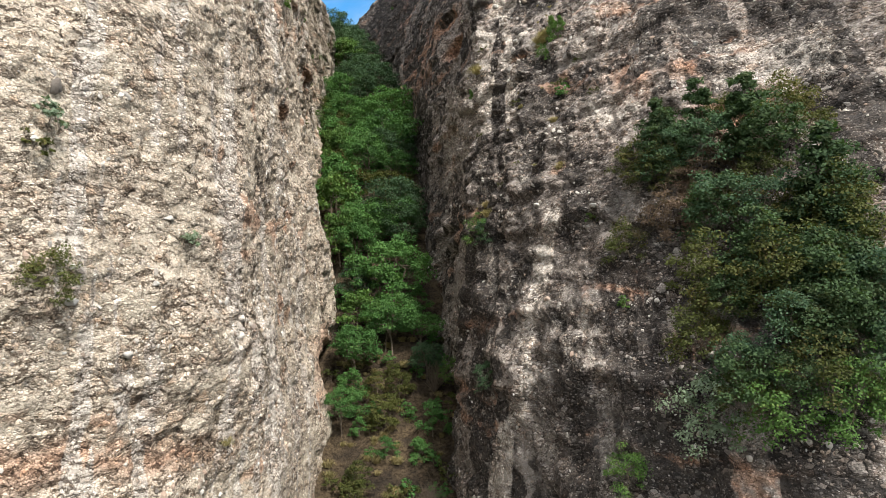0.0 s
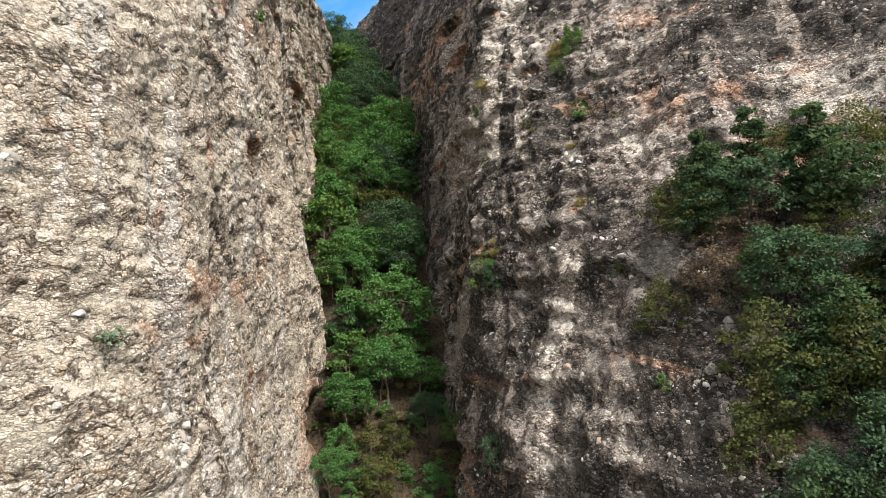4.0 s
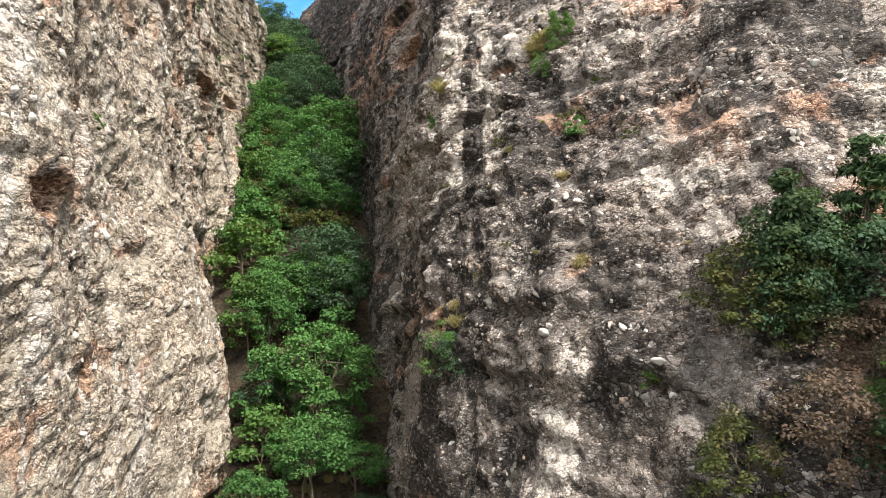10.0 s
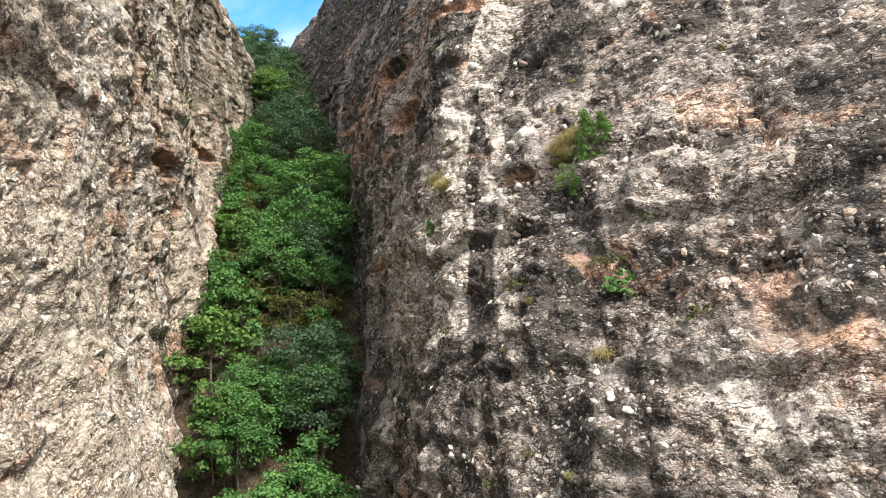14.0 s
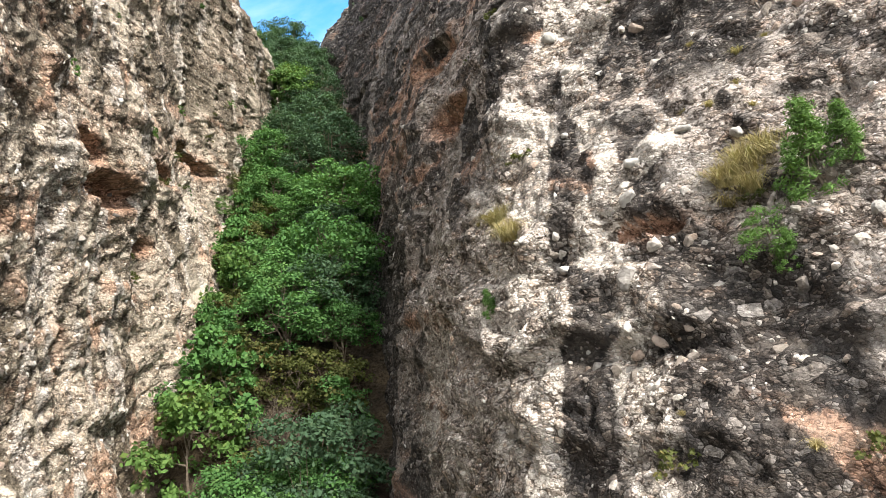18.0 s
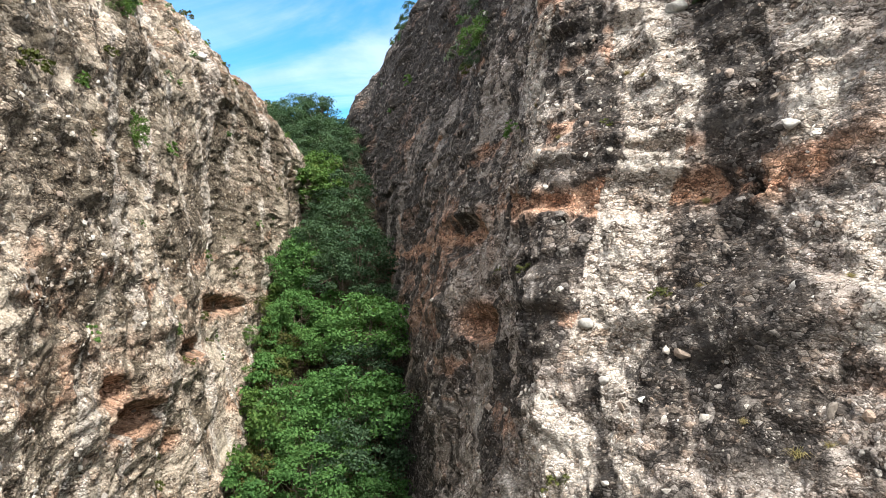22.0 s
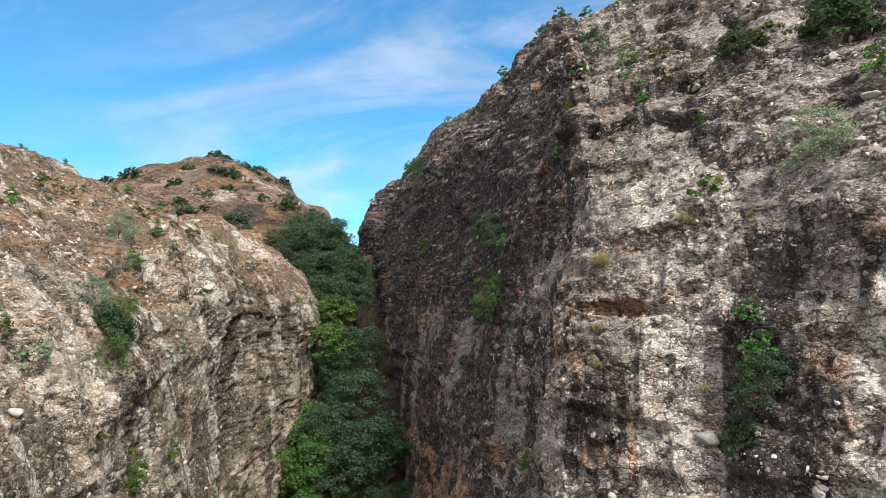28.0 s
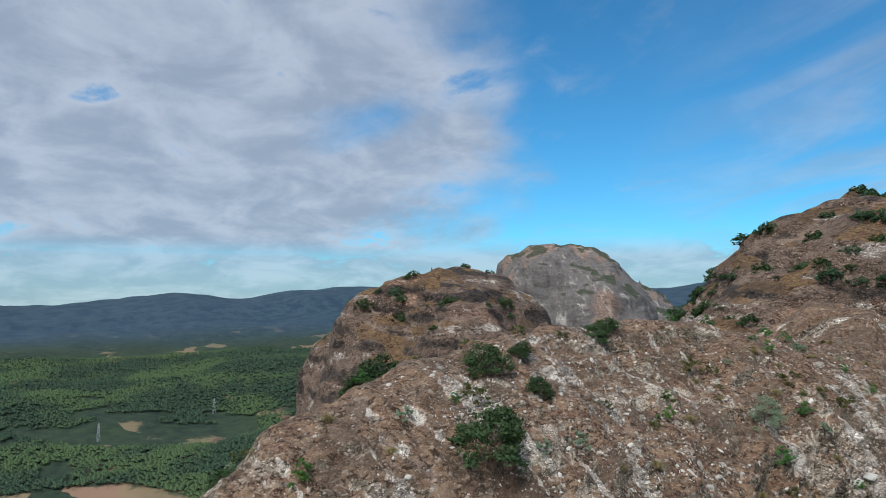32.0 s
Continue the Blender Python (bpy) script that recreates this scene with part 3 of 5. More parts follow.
dark += 0.7 * column(u, np.interp(28.0, ly[(ly > 20) & (line[:, 0] > -12)], arc_w[(ly > 20) & (line[:, 0] > -12)]), 0.35, 0.3) * level(p[:, 2], 27, 38)
bed_z = p[:, 2] - 0.08 * p[:, 1] + 1.2 * patch
seams = fbm(np.stack([u / 6.0, 0 * u, bed_z / 0.9], 1), 3, seed=24)
ochre = smooth(seams + 0.5 * patch, 0.5, 0.9) * 0.7
for place, radii, depth in MARKS_WEST:
    ochre = np.maximum(ochre, smooth(1.5 - np.sqrt((((p - np.array(place)) / (np.array(radii) * np.array((1.2, 1.1, 1.5)))) ** 2).sum(1)), 0, 0.8) * 0.9)
ochre = np.maximum(ochre, 0.9 * smooth(1.3 - np.sqrt((((p - np.array((-11.6, 17.2, 32.6))) / np.array((2.2, 2.2, 2.6))) ** 2).sum(1)), 0, 0.8) * smooth(patch, -0.3, 0.3))
ochre = np.maximum(ochre, 0.8 * level(p[:, 2] + 0.1 * p[:, 1] + 0.8 * patch, 27.6, 28.4, 0.5) * smooth(-p[:, 1], -28, -22))
ochre = np.maximum(ochre, 0.75 * level(bed_z, 50.8, 51.6, 0.7) * deep * smooth(patch, -0.6, 0.3))
pale = smooth(fbm(np.stack([u / 1.0, 0 * u + 3, p[:, 2] / 9.0], 1), 4, 0.6, seed=26), 0.36, 0.62) * 0.78
pale = np.minimum(1.0, pale * (1 + 0.6 * smooth(p[:, 2], 64, 72)))
# brown lichen over the upper, weathered part, thinner where water has washed it
dark = np.maximum(dark, (0.24 + 0.26 * smooth(patch + 0.6 * fbm(p / 1.2, 3, 0.6, seed=28), -0.5, 0.5)) * smooth(p[:, 2] + 2 * patch, 54, 66) * (1 - smooth(pale, 0.35, 0.6)))
soil = smooth(nz + 0.25 * patch, 0.40, 0.75) * smooth(p[:, 2] + 3 * patch, 69, 80)
pale, dark = pale * (1 - 0.35 * soil), dark * (1 - 0.5 * soil)
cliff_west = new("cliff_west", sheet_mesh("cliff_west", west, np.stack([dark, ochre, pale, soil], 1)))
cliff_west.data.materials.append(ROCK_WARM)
tagged(cliff_west, "sunlit beige conglomerate cliff with cobbles and ochre seams", "cliff", kind="structure")

# the cliff on the shady side: a sloping front that turns into the ravine; each station has its lean below and above the bend
plan_east = [(46, 15, 0, 0.7, 0, 0.4), (30, 25, 0, 0.7, 0, 0.4), (19, 34.5, 0, 0.75, 0.03, 0.35), (13.3, 38.4, 0, 0.8, 0.04, 0.33), (7.7, 44.2, 0, 0.8, 0.06, 0.33),
             (4.8, 48.0, 0.01, 0.67, 0.10, 0.31), (2.9, 50.8, 0.04, 0.575, 0.13, 0.29), (1.9, 55.5, 0.045, 0.38, 0.14, 0.26), (0.8, 62, 0.06, 0.24, 0.16, 0.17),
             (-1.4, 70, 0.11, 0.08, 0.15, 0.08), (-3.5, 78, 0.10, 0.03, 0.14, 0.04), (-5.0, 86, 0.08, 0, 0.13, 0.02), (-8.2, 95, 0.06, 0, 0.11, 0.02), (-12.6, 106, 0.06, 0, 0.12, 0.02), (-15.8, 116, 0.06, 0, 0.12, 0.02), (-20.5, 130, 0.04, 0, 0.06, 0)]
ridge_east = [(48, 60), (35, 68), (25, 75), (18, 82), (13, 86), (10.5, 88), (8.8, 89.5), (7.4, 91), (6.3, 93), (5.2, 95), (4.0, 98), (2.2, 101.5), (-1.5, 106), (-7, 114), (-11, 122), (-16, 134)]
plan_east = [a + b for a, b in zip(plan_east, ridge_east)]
line_e, arc_e = plan_line(plan_east, lambda f: 0.35 + 0.5 * smooth(f, 0.16, 0.2) + 2.0 * smooth(f, 0.25, 0.29) - 2.0 * smooth(f, 0.46, 0.5) - 0.4 * smooth(f, 0.72, 0.78), 660)
ex, ey = line_e[:, 0], line_e[:, 1]
front = 1 - smooth(ey, 46, 60)
crest_e = 99 - 1.0 * smooth(ey, 45, 56) - 1.8 * smooth(ey, 58, 80) - 0.8 * smooth(ey, 80, 96) - 4.0 * smooth(ey, 98, 116)
shoulder_e = 76 + 9 * (1 - front) - 1.5 * smooth(ey, 98, 116)
foot_e = np.minimum(6 + 0.72 * np.clip(ey - 40, 0, 90), 70)


def lean_east(z):
    low, high = np.minimum(z, 61) - 45, np.clip(z - 61, 0, 40)
    low = np.maximum(low, -17) + 0.35 * np.minimum(low + 17, 0)
    return line_e[:, :2] + line_e[:, 2:4] * low[:, None] + line_e[:, 4:6] * high[:, None]


wall = dome_profile((400, 185, 16), foot_e, shoulder_e, crest_e, lean_east, lambda top: line_e[:, 6:8], 1.25 * front + 1.5 * (1 - front), 1.2)
MARKS_EAST = [((6.6, 57.6, 61.6), (5.2, 3.2, 0.7), 0.5), ((6.0, 50.0, 49.6), (1.0, 1.2, 0.35), 1.0), ((3.4, 50.6, 42.0), (1.2, 1.6, 0.6), 0.8), ((5.2, 53.0, 55.0), (0.6, 0.8, 0.4), 0.6), ((16.5, 34.0, 39.5), (3.0, 2.5, 1.6), 1.2),
              ((9.5, 58.0, 63.2), (2.5, 1.5, 0.4), 0.7), ((1.6, 66.0, 57.0), (1.5, 3.0, 0.9), 0.9), ((7.5, 62.5, 73.4), (3.2, 1.5, 0.35), 0.8), ((0.6, 70.0, 61.5), (1.2, 3.5, 1.2), 0.9),
              ((2.2, 45.0, 30.0), (0.8, 1.5, 4.0), 0.9), ((4.6, 40.0, 32.0), (0.5, 1.0, 2.5), 0.5), ((11.0, 58.0, 69.5), (1.0, 1.0, 0.8), 0.9)]
wall = soften(wall, 150, 1)[:, ::-1]   # columns run so that the normals face the ravine
arc_e = arc_e[::-1]
east, east_n = sculpt(wall + 0.3 * grid_normals(soften(wall, 30, 0)), 0.70, 0.55, 2.6, (-0.05, 0.0), 0.35, 41, MARKS_EAST, lambda q: 1.0 - 0.6 * smooth(q[:, 1], 56, 66) * smooth(-q[:, 0], -6, -3))
p, nz = east.reshape(-1, 3), east_n.reshape(-1, 3)[:, 2]
u = np.broadcast_to(arc_e, east.shape[:2]).ravel()
x, y, z = p.T
runs = fbm(np.stack([u / 1.7, 0 * u, z / 24.0], 1), 4, 0.6, seed=51)
patch = fbm(p / 5.0, 4, 0.6, seed=52)
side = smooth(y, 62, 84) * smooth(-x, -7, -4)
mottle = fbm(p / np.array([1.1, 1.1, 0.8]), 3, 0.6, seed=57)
# darker towards the foot and on the ravine side
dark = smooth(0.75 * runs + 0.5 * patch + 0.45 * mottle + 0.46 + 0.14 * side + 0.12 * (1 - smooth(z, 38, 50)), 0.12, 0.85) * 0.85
sway = 0.25 * fbm(np.stack([0 * z, 0 * z, z / 5.0], 1), 2, seed=58)
face = smooth(-y, -84, -74) * smooth(x, 1.0, 2.2)
pale = smooth(fbm(np.stack([u / 1.2, 0 * u + 3, z / 14.0], 1), 4, 0.6, seed=56), 0.25, 0.7) * 0.40
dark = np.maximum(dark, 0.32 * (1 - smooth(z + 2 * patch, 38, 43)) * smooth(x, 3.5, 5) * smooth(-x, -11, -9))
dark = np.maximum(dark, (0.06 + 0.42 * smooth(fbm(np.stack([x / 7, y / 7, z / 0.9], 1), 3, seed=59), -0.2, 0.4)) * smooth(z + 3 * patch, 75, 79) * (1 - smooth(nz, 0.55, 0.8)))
# washed streaks between lichen curtains: heights, places at those heights, half width, strength
for heights, places, half, force in (((56, 59.5, 63, 65.8, 69, 73, 75.5), (5.2, 6.0, 7.05, 7.5, 7.75, 8.2, 8.9), 1.08, 1.0), ((62.5, 65.8, 69.3, 74.6), (10.4, 11.1, 12.0, 13.3), 0.62, 0.95),
                                     ((63.0, 65.8, 67.5, 71.2), (2.9, 3.6, 3.75, 4.3), 0.36, 0.9), ((74.5, 79.5), (8.6, 8.6), 1.6, 0.62), ((48.6, 50.4, 52.6), (4.6, 5.0, 6.9), 0.36, 1.0),
                                     ((24.0, 28.8, 32.3, 36.0), (3.6, 4.6, 5.7, 6.4), 0.42, 1.0), ((17.0, 24.0), (2.6, 3.3), 0.45, 1.0), ((26.5, 31.0), (6.9, 7.3), 0.16, 0.9), ((51.0, 54.5), (3.0, 4.3), 0.6, 0.8),
                                     ((40.2, 43.6), (9.8, 10.4), 1.5, 0.5), ((46.6, 52.5), (10.6, 11.6), 2.3, 0.40), ((41.0, 45.5), (16.6, 17.6), 2.6, 0.48), ((37.5, 44.0), (16.9, 17.5), 0.25, 0.95),
                                     ((43.0, 60.0), (4.8, 5.6), 0.30, 0.8), ((43.0, 55.0), (2.8, 3.5), 0.6, 0.75), ((70.5, 73.5), (12.4, 13.0), 0.7, 0.8), ((56.5, 60.5), (10.6, 11.4), 0.8, 0.8)):
    hit = column(x, np.interp(z, heights, places) + sway, half * (1 + 0.3 * runs), 0.22) * level(z, heights[0], heights[-1], 0.8) * face
    pale, dark = np.maximum(pale, force * hit), dark * (1 - 0.95 * hit)
nose = level(z + 2 * patch, 42, 53, 2) * smooth(x, -1.2, 0.2) * smooth(-x, -3.6, -2.6) * smooth(-y, -70, -64)
pale, dark = np.maximum(pale, 0.5 * nose), dark * (1 - 0.7 * nose)
for heights, places, half, force in (((62, 66, 71.5), (5.1, 5.4, 5.75), 0.80, 0.95), ((61, 65, 70, 76), (9.2, 9.5, 10.2, 11.0), 0.80, 0.97), ((54, 57, 60.5), (8.0, 8.2, 8.6), 1.15, 0.85), ((56, 62), (3.4, 3.9), 0.6, 0.8),
                                     ((49.5, 52.2), (5.3, 5.6), 0.55, 0.85), ((43, 49), (6.3, 6.9), 1.3, 0.62), ((38, 43), (5.7, 6.4), 0.8, 0.7), ((39, 45), (2.7, 3.1), 0.8, 0.6), ((33.5, 39.5), (6.9, 8.2), 0.6, 0.75),
                                     ((44, 52), (12.2, 13.4), 0.55, 0.8), ((37, 50), (18.6, 19.6), 1.4, 0.9), ((26.5, 33), (8.4, 9.0), 1.1, 0.45), ((41, 53), (15.0, 16.4), 0.6, 0.8), ((42, 51), (13.7, 14.6), 0.4, 0.7), ((45, 54), (17.6, 18.6), 0.6, 0.75), ((63, 74), (13.4, 15.0), 0.8, 0.8), ((55, 63), (12.4, 13.6), 1.2, 0.8), ((54.5, 58.5), (6.4, 7.0), 0.7, 0.6)):
    dark = np.maximum(dark, force * column(x, np.interp(z, heights, places) + sway, half * (1 + 0.3 * runs), 0.3) * level(z, heights[0], heights[-1], 0.8) * face)
# ravine side: lichen, plus its shade put into the colour; pale streaks held back
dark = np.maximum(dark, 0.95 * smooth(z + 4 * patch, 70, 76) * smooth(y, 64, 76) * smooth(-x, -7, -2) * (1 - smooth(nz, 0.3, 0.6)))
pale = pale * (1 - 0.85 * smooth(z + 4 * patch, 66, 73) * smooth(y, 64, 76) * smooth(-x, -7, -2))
bed_z = z - 0.02 * y + 1.0 * patch
seams = fbm(np.stack([u / 6.0, 0 * u, bed_z / 1.0], 1), 3, seed=54)
ochre = smooth(seams + 0.5 * patch, 0.55, 0.95) * 0.75
ochre = np.maximum(ochre, 1.0 * level(bed_z, 60.0, 61.3, 0.5) * smooth(patch, -0.8, 0.0))
ochre = np.maximum(ochre, 1.0 * level(z, 40, 46) * column(x, 12.5, 1.8, 1.0) * smooth(patch, -0.5, 0.3))
ochre = np.maximum(ochre, 0.8 * level(z, 54, 66, 3) * level(y, 66, 90, 3) * smooth(runs, -0.1, 0.5))
for place, radii, depth in MARKS_EAST[1:8]:
    ochre = np.maximum(ochre, smooth(1.4 - np.sqrt((((p - np.array(place)) / (np.array(radii) * 1.2)) ** 2).sum(1)), 0, 0.7) * 0.85)
dark = dark * (1 - 0.75 * smooth(ochre, 0.4, 0.9))
soil = 0.55 * smooth(nz + 0.25 * patch, 0.50, 0.85) * smooth(z, 70, 80)
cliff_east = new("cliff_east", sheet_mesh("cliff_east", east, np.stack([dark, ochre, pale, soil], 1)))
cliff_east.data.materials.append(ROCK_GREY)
tagged(cliff_east, "dark-stained grey conglomerate cliff with pale vertical streaks", "cliff", kind="structure")

# ---- hills behind ----


def hill(name, centre, radii, top, foot, power, seed, mat, label, soil_cover=1.0, stain_share=0.62, banding=(0.2, 0.2, 0.035), n=180):
    a = np.linspace(0, 2 * math.pi, n + 1)
    r = np.linspace(0.0, 1.25, int(n * 0.6))
    A, R = np.meshgrid(a, r)
    wob = 1 + 0.10 * np.sin(2 * A + seed) + 0.07 * np.sin(5 * A + seed * 2)
    x, y = centre[0] + radii[0] * R * np.cos(A) * wob, centre[1] + radii[1] * R * np.sin(A) * wob
    z = foot + (top - foot) * (1 - np.clip(R, 0, 1.25) ** power)
    g = np.stack([x, y, z], 2)
    size = max(radii)
    q = g.reshape(-1, 3)
    nrm = grid_normals(g)
    nrm[nrm[:, :, 2] < 0] *= -1
    d = size * (0.06 * fbm(q / (size * 0.35), 4, seed=seed) + 0.012 * ledges(q, size * 0.07, (0.1, 0.0), size * 0.02, seed))
    g = g + nrm * d.reshape(g.shape[:2])[:, :, None]
    q = g.reshape(-1, 3)
    runs = fbm(q / (size * np.array(banding)), 4, 0.6, seed=seed + 3)
    paint = np.stack([smooth(runs, -0.1, 0.7) * stain_share, smooth(fbm(q / (size * 0.2), 3, seed=seed + 5), 0.2, 0.7) * 0.45, smooth(-runs, 0.2, 0.8) * 0.5, smooth(fbm(q / (size * 0.1), 3, seed=seed + 6), -0.5, 0.3) * soil_cover * smooth(grid_normals(g).reshape(-1, 3)[:, 2] * (1 if grid_normals(g)[3, 3, 2] > 0 else -1), 0.5, 0.85)], 1)
    ob = new(name, sheet_mesh(name, g, paint))
    ob.data.materials.append(mat)
    tagged(ob, label, "hill", kind="structure")
    return g


hill_near = hill("hill_behind_ravine", (-55, 158), (56, 46), 105, 60, 1.35, 5, ROCK_BROWN, "brown rocky hill with dry grass and dark shrubs")
hill_dome = hill("hill_dome", (-114, 107.5), (50, 42), 92.5, 10, 2.5, 8, ROCK_BROWN, "rounded rocky dome with steep banded flanks")
hill_far = hill("hill_far_massif", (-690, 682), (185, 150), 156, -120, 3.4, 14, ROCK_FAR, "far grey and ochre rock massif with sheer walls", 0.9, 0.3, (0.03, 0.03, 0.5))
hill_spur = hill("hill_far_spur", (-598, 745), (150, 120), 112, -120, 1.6, 17, ROCK_FAR, "green wooded spur beside the far rock massif", 1.5, 0.2, (0.03, 0.03, 0.5), 120)

# ---- loose and embedded cobbles ----


def stone_shape(seed, level_of_detail):
    bm = bmesh.new()
    bmesh.ops.create_icosphere(bm, subdivisions=level_of_detail, radius=1.0)
    r = random.Random(seed)
    k = Vector((r.uniform(-9, 9), r.uniform(-9, 9), 0))
    flat = [Vector((r.gauss(0, 1), r.gauss(0, 1), r.gauss(0, 1))).normalized() for _ in range(7)]
    for v in bm.verts:
        q = v.co * (1 + 0.35 * noise.noise(v.co * 1.3 + k))
        for f in flat:
            over = q.dot(f) - 0.6
            if over > 0:
                q -= f * over * 0.8
        v.co = q
    vs = np.array([v.co[:] for v in bm.verts])
    fs = np.array([[v.index for v in f.verts] for f in bm.faces])
    bm.free()
    return vs, fs


def turn_matrices(r, n):
    q = r.normal(0, 1, (n, 4))
    q /= np.linalg.norm(q, axis=1, keepdims=True)
    a, b, c, d = q.T
    return np.stack([1 - 2 * (c * c + d * d), 2 * (b * c - a * d), 2 * (b * d + a * c), 2 * (b * c + a * d), 1 - 2 * (b * b + d * d), 2 * (c * d - a * b),
                     2 * (b * d - a * c), 2 * (c * d + a * b), 1 - 2 * (b * b + c * c)], 1).reshape(n, 3, 3)


def joined(name, groups):
    """One triangle mesh from (vertices, faces) pairs."""
    vs, fs, base = [], [], 0
    for v, f in groups:
        vs.append(v)
        fs.append(f + base)
        base += len(v)
    v, f = np.vstack(vs), np.vstack(fs)
    me = bpy.data.meshes.new(name)
    me.vertices.add(len(v))
    me.vertices.foreach_set("co", v.astype(np.float32).ravel())
    me.loops.add(f.size)
    me.loops.foreach_set("vertex_index", f.astype(np.int32).ravel())
    me.polygons.add(len(f))
    me.polygons.foreach_set("loop_start", np.arange(0, f.size, 3, dtype=np.int32))
    me.polygons.foreach_set("use_smooth", np.zeros(len(f), bool))
    me.update()
    return me


def scatter(r, grid, normals, count, last_row, weight):
    rows = grid[:last_row].reshape(-1, 3)
    nr = normals[:last_row].reshape(-1, 3)
    area = np.linalg.norm(np.cross(np.gradient(grid, axis=0), np.gradient(grid, axis=1)), axis=2)[:last_row].ravel()
    w = area * weight(rows, nr)
    k = r.choice(len(rows), count, replace=False, p=w / w.sum())
    return rows[k], nr[k]


def stones(cliff_ob, grid, normals, seed, count, last_row, weight, near):
    r = np.random.default_rng(seed)
    place, nrm = scatter(r, grid, normals, count, last_row, weight)
    size = np.clip(np.exp(r.normal(math.log(0.085), 0.45, count)), 0.045, 0.22)
    chosen = np.flatnonzero(near(place) & (size > 0.09))
    chosen = chosen[np.argsort(-size[chosen])][:300]
    single = np.zeros(count, bool)
    single[chosen] = True
    many = np.flatnonzero(~single)
    shapes = [stone_shape(seed + k, 2 if k < 4 else 1) for k in range(10)]
    turns = turn_matrices(r, count)
    squash = np.stack([r.uniform(0.9, 1.5, count), r.uniform(0.8, 1.2, count), r.uniform(0.55, 0.95, count)], 1)
    groups = []
    for k in many:
        v, f = shapes[k % 4 if size[k] > 0.2 else 4 + k % 6]
        groups.append(((v * squash[k]) @ turns[k].T * size[k] + place[k] + nrm[k] * size[k] * -0.45, f))
    ob = new("cobbles", joined("cobbles", groups))
    ob.data.materials.append(STONE_MANY)
    ob.parent = cliff_ob
    tagged(ob, "grey and tan cobbles set in the rock", kind="stuff")
    meshes = []
    for v, f in shapes[:4]:
        me = joined("cobble", [(v, f)])
        me.materials.append(STONE_ONE)
        meshes.append(me)
    for k in chosen:
        ob = new("cobble", meshes[k % 4])
        ob.parent = cliff_ob
        turn = Matrix([[*row, 0] for row in turns[k].tolist()] + [[0, 0, 0, 1]])
        ob.matrix_basis = Matrix.Translation(place[k] + nrm[k] * size[k] * -0.45) @ turn @ Matrix.Diagonal((*(squash[k] * size[k]).tolist(), 1))


def in_beds(rows, nr):
    """Cobbles lie in bands, thicker on the flat tops."""
    bands = fbm(np.stack([rows[:, 0] / 6, rows[:, 1] / 6, (rows[:, 2] - 0.05 * rows[:, 1]) / 0.8], 1), 3, seed=77)
    near_by = 0.25 + smooth(-rows[:, 1], -85, -60)
    return (0.06 + smooth(bands, 0.1, 0.7) ** 1.5) * near_by * (0.6 + 2.4 * smooth(nr[:, 2], 0.25, 0.6) * smooth(rows[:, 2], 70, 78))


stones(cliff_west, west, west_n, 301, 24000, 565, in_beds, lambda q: (q[:, 1] > 20) & (q[:, 1] < 40) & (q[:, 2] > 28) & (q[:, 2] < 48))
stones(cliff_east, east, east_n, 401, 24000, 580, in_beds, lambda q: (q[:, 1] > 42) & (q[:, 1] < 56) & (q[:, 2] > 42) & (q[:, 2] < 60) & (q[:, 0] > 1))


BOULDER = simple_material("pale_boulder", (0.26, 0.25, 0.235), (0.46, 0.45, 0.42), 5.0, 0.9, 0.05)


def boulders(cliff_ob, grid, normals, seed, spots):
    """Single large stones that stand out of the conglomerate."""
    flat_grid, flat_n = grid.reshape(-1, 3), normals.reshape(-1, 3)
    r = np.random.default_rng(seed)
    for k, (x, y, z, size) in enumerate(spots):
        v, f = stone_shape(seed + k, 3)
        near = int(np.argmin(((flat_grid - np.array((x, y, z))) ** 2).sum(1)))
        turn = turn_matrices(r, 1)[0]
        me = joined("boulder", [((v @ turn.T) * np.array((1.15, 1.15, 0.72)) * size, f)])
        me.materials.append(BOULDER)
        me.polygons.foreach_set("use_smooth", np.ones(len(me.polygons), bool))
        ob = new("boulder", me)
        ob.parent = cliff_ob
        ob.matrix_basis = Matrix.Translation(flat_grid[near] + flat_n[near] * size * 0.15)
        tagged(ob, "pale grey boulder standing out of the rock")


boulders(cliff_east, east, east_n, 501, ((8.65, 58.7, 68.8, 0.42), (5.8, 50.2, 51.3, 0.20), (6.9, 49.9, 52.1, 0.19), (7.8, 49.0, 51.7, 0.18), (4.6, 56.5, 57.1, 0.24), (5.0, 55.2, 55.5, 0.20), (5.4, 51.6, 52.1, 0.15),
                                         (4.2, 50.9, 48.7, 0.18), (5.6, 38.7, 36.3, 0.22), (8.0, 34.6, 35.7, 0.20), (14.6, 36.8, 45.5, 0.20), (10.3, 53.8, 63.0, 0.24), (12.6, 60.1, 80.4, 0.22), (14.9, 59.2, 81.0, 0.30)))
boulders(cliff_west, west, west_n, 551, ((-9.2, 21.7, 33.1, 0.17), (-9.2, 21.1, 30.9, 0.14), (-9.6, 20.3, 28.7, 0.18), (-10.5, 18.6, 30.3, 0.20), (-17.9, 77.2, 74.8, 0.40), (-18.1, 76.5, 74.5, 0.28), (-14.6, 55.9, 69.9, 0.26), (-22.7, 44.6, 77.7, 0.22)))

# ---- plants ----
rng = np.random.default_rng(5)


def part(name, mesh, mat, parent, label=""):
    ob = new(name, mesh)
    ob.data.materials.append(mat)
    ob.parent = parent
    return tagged(ob, label)


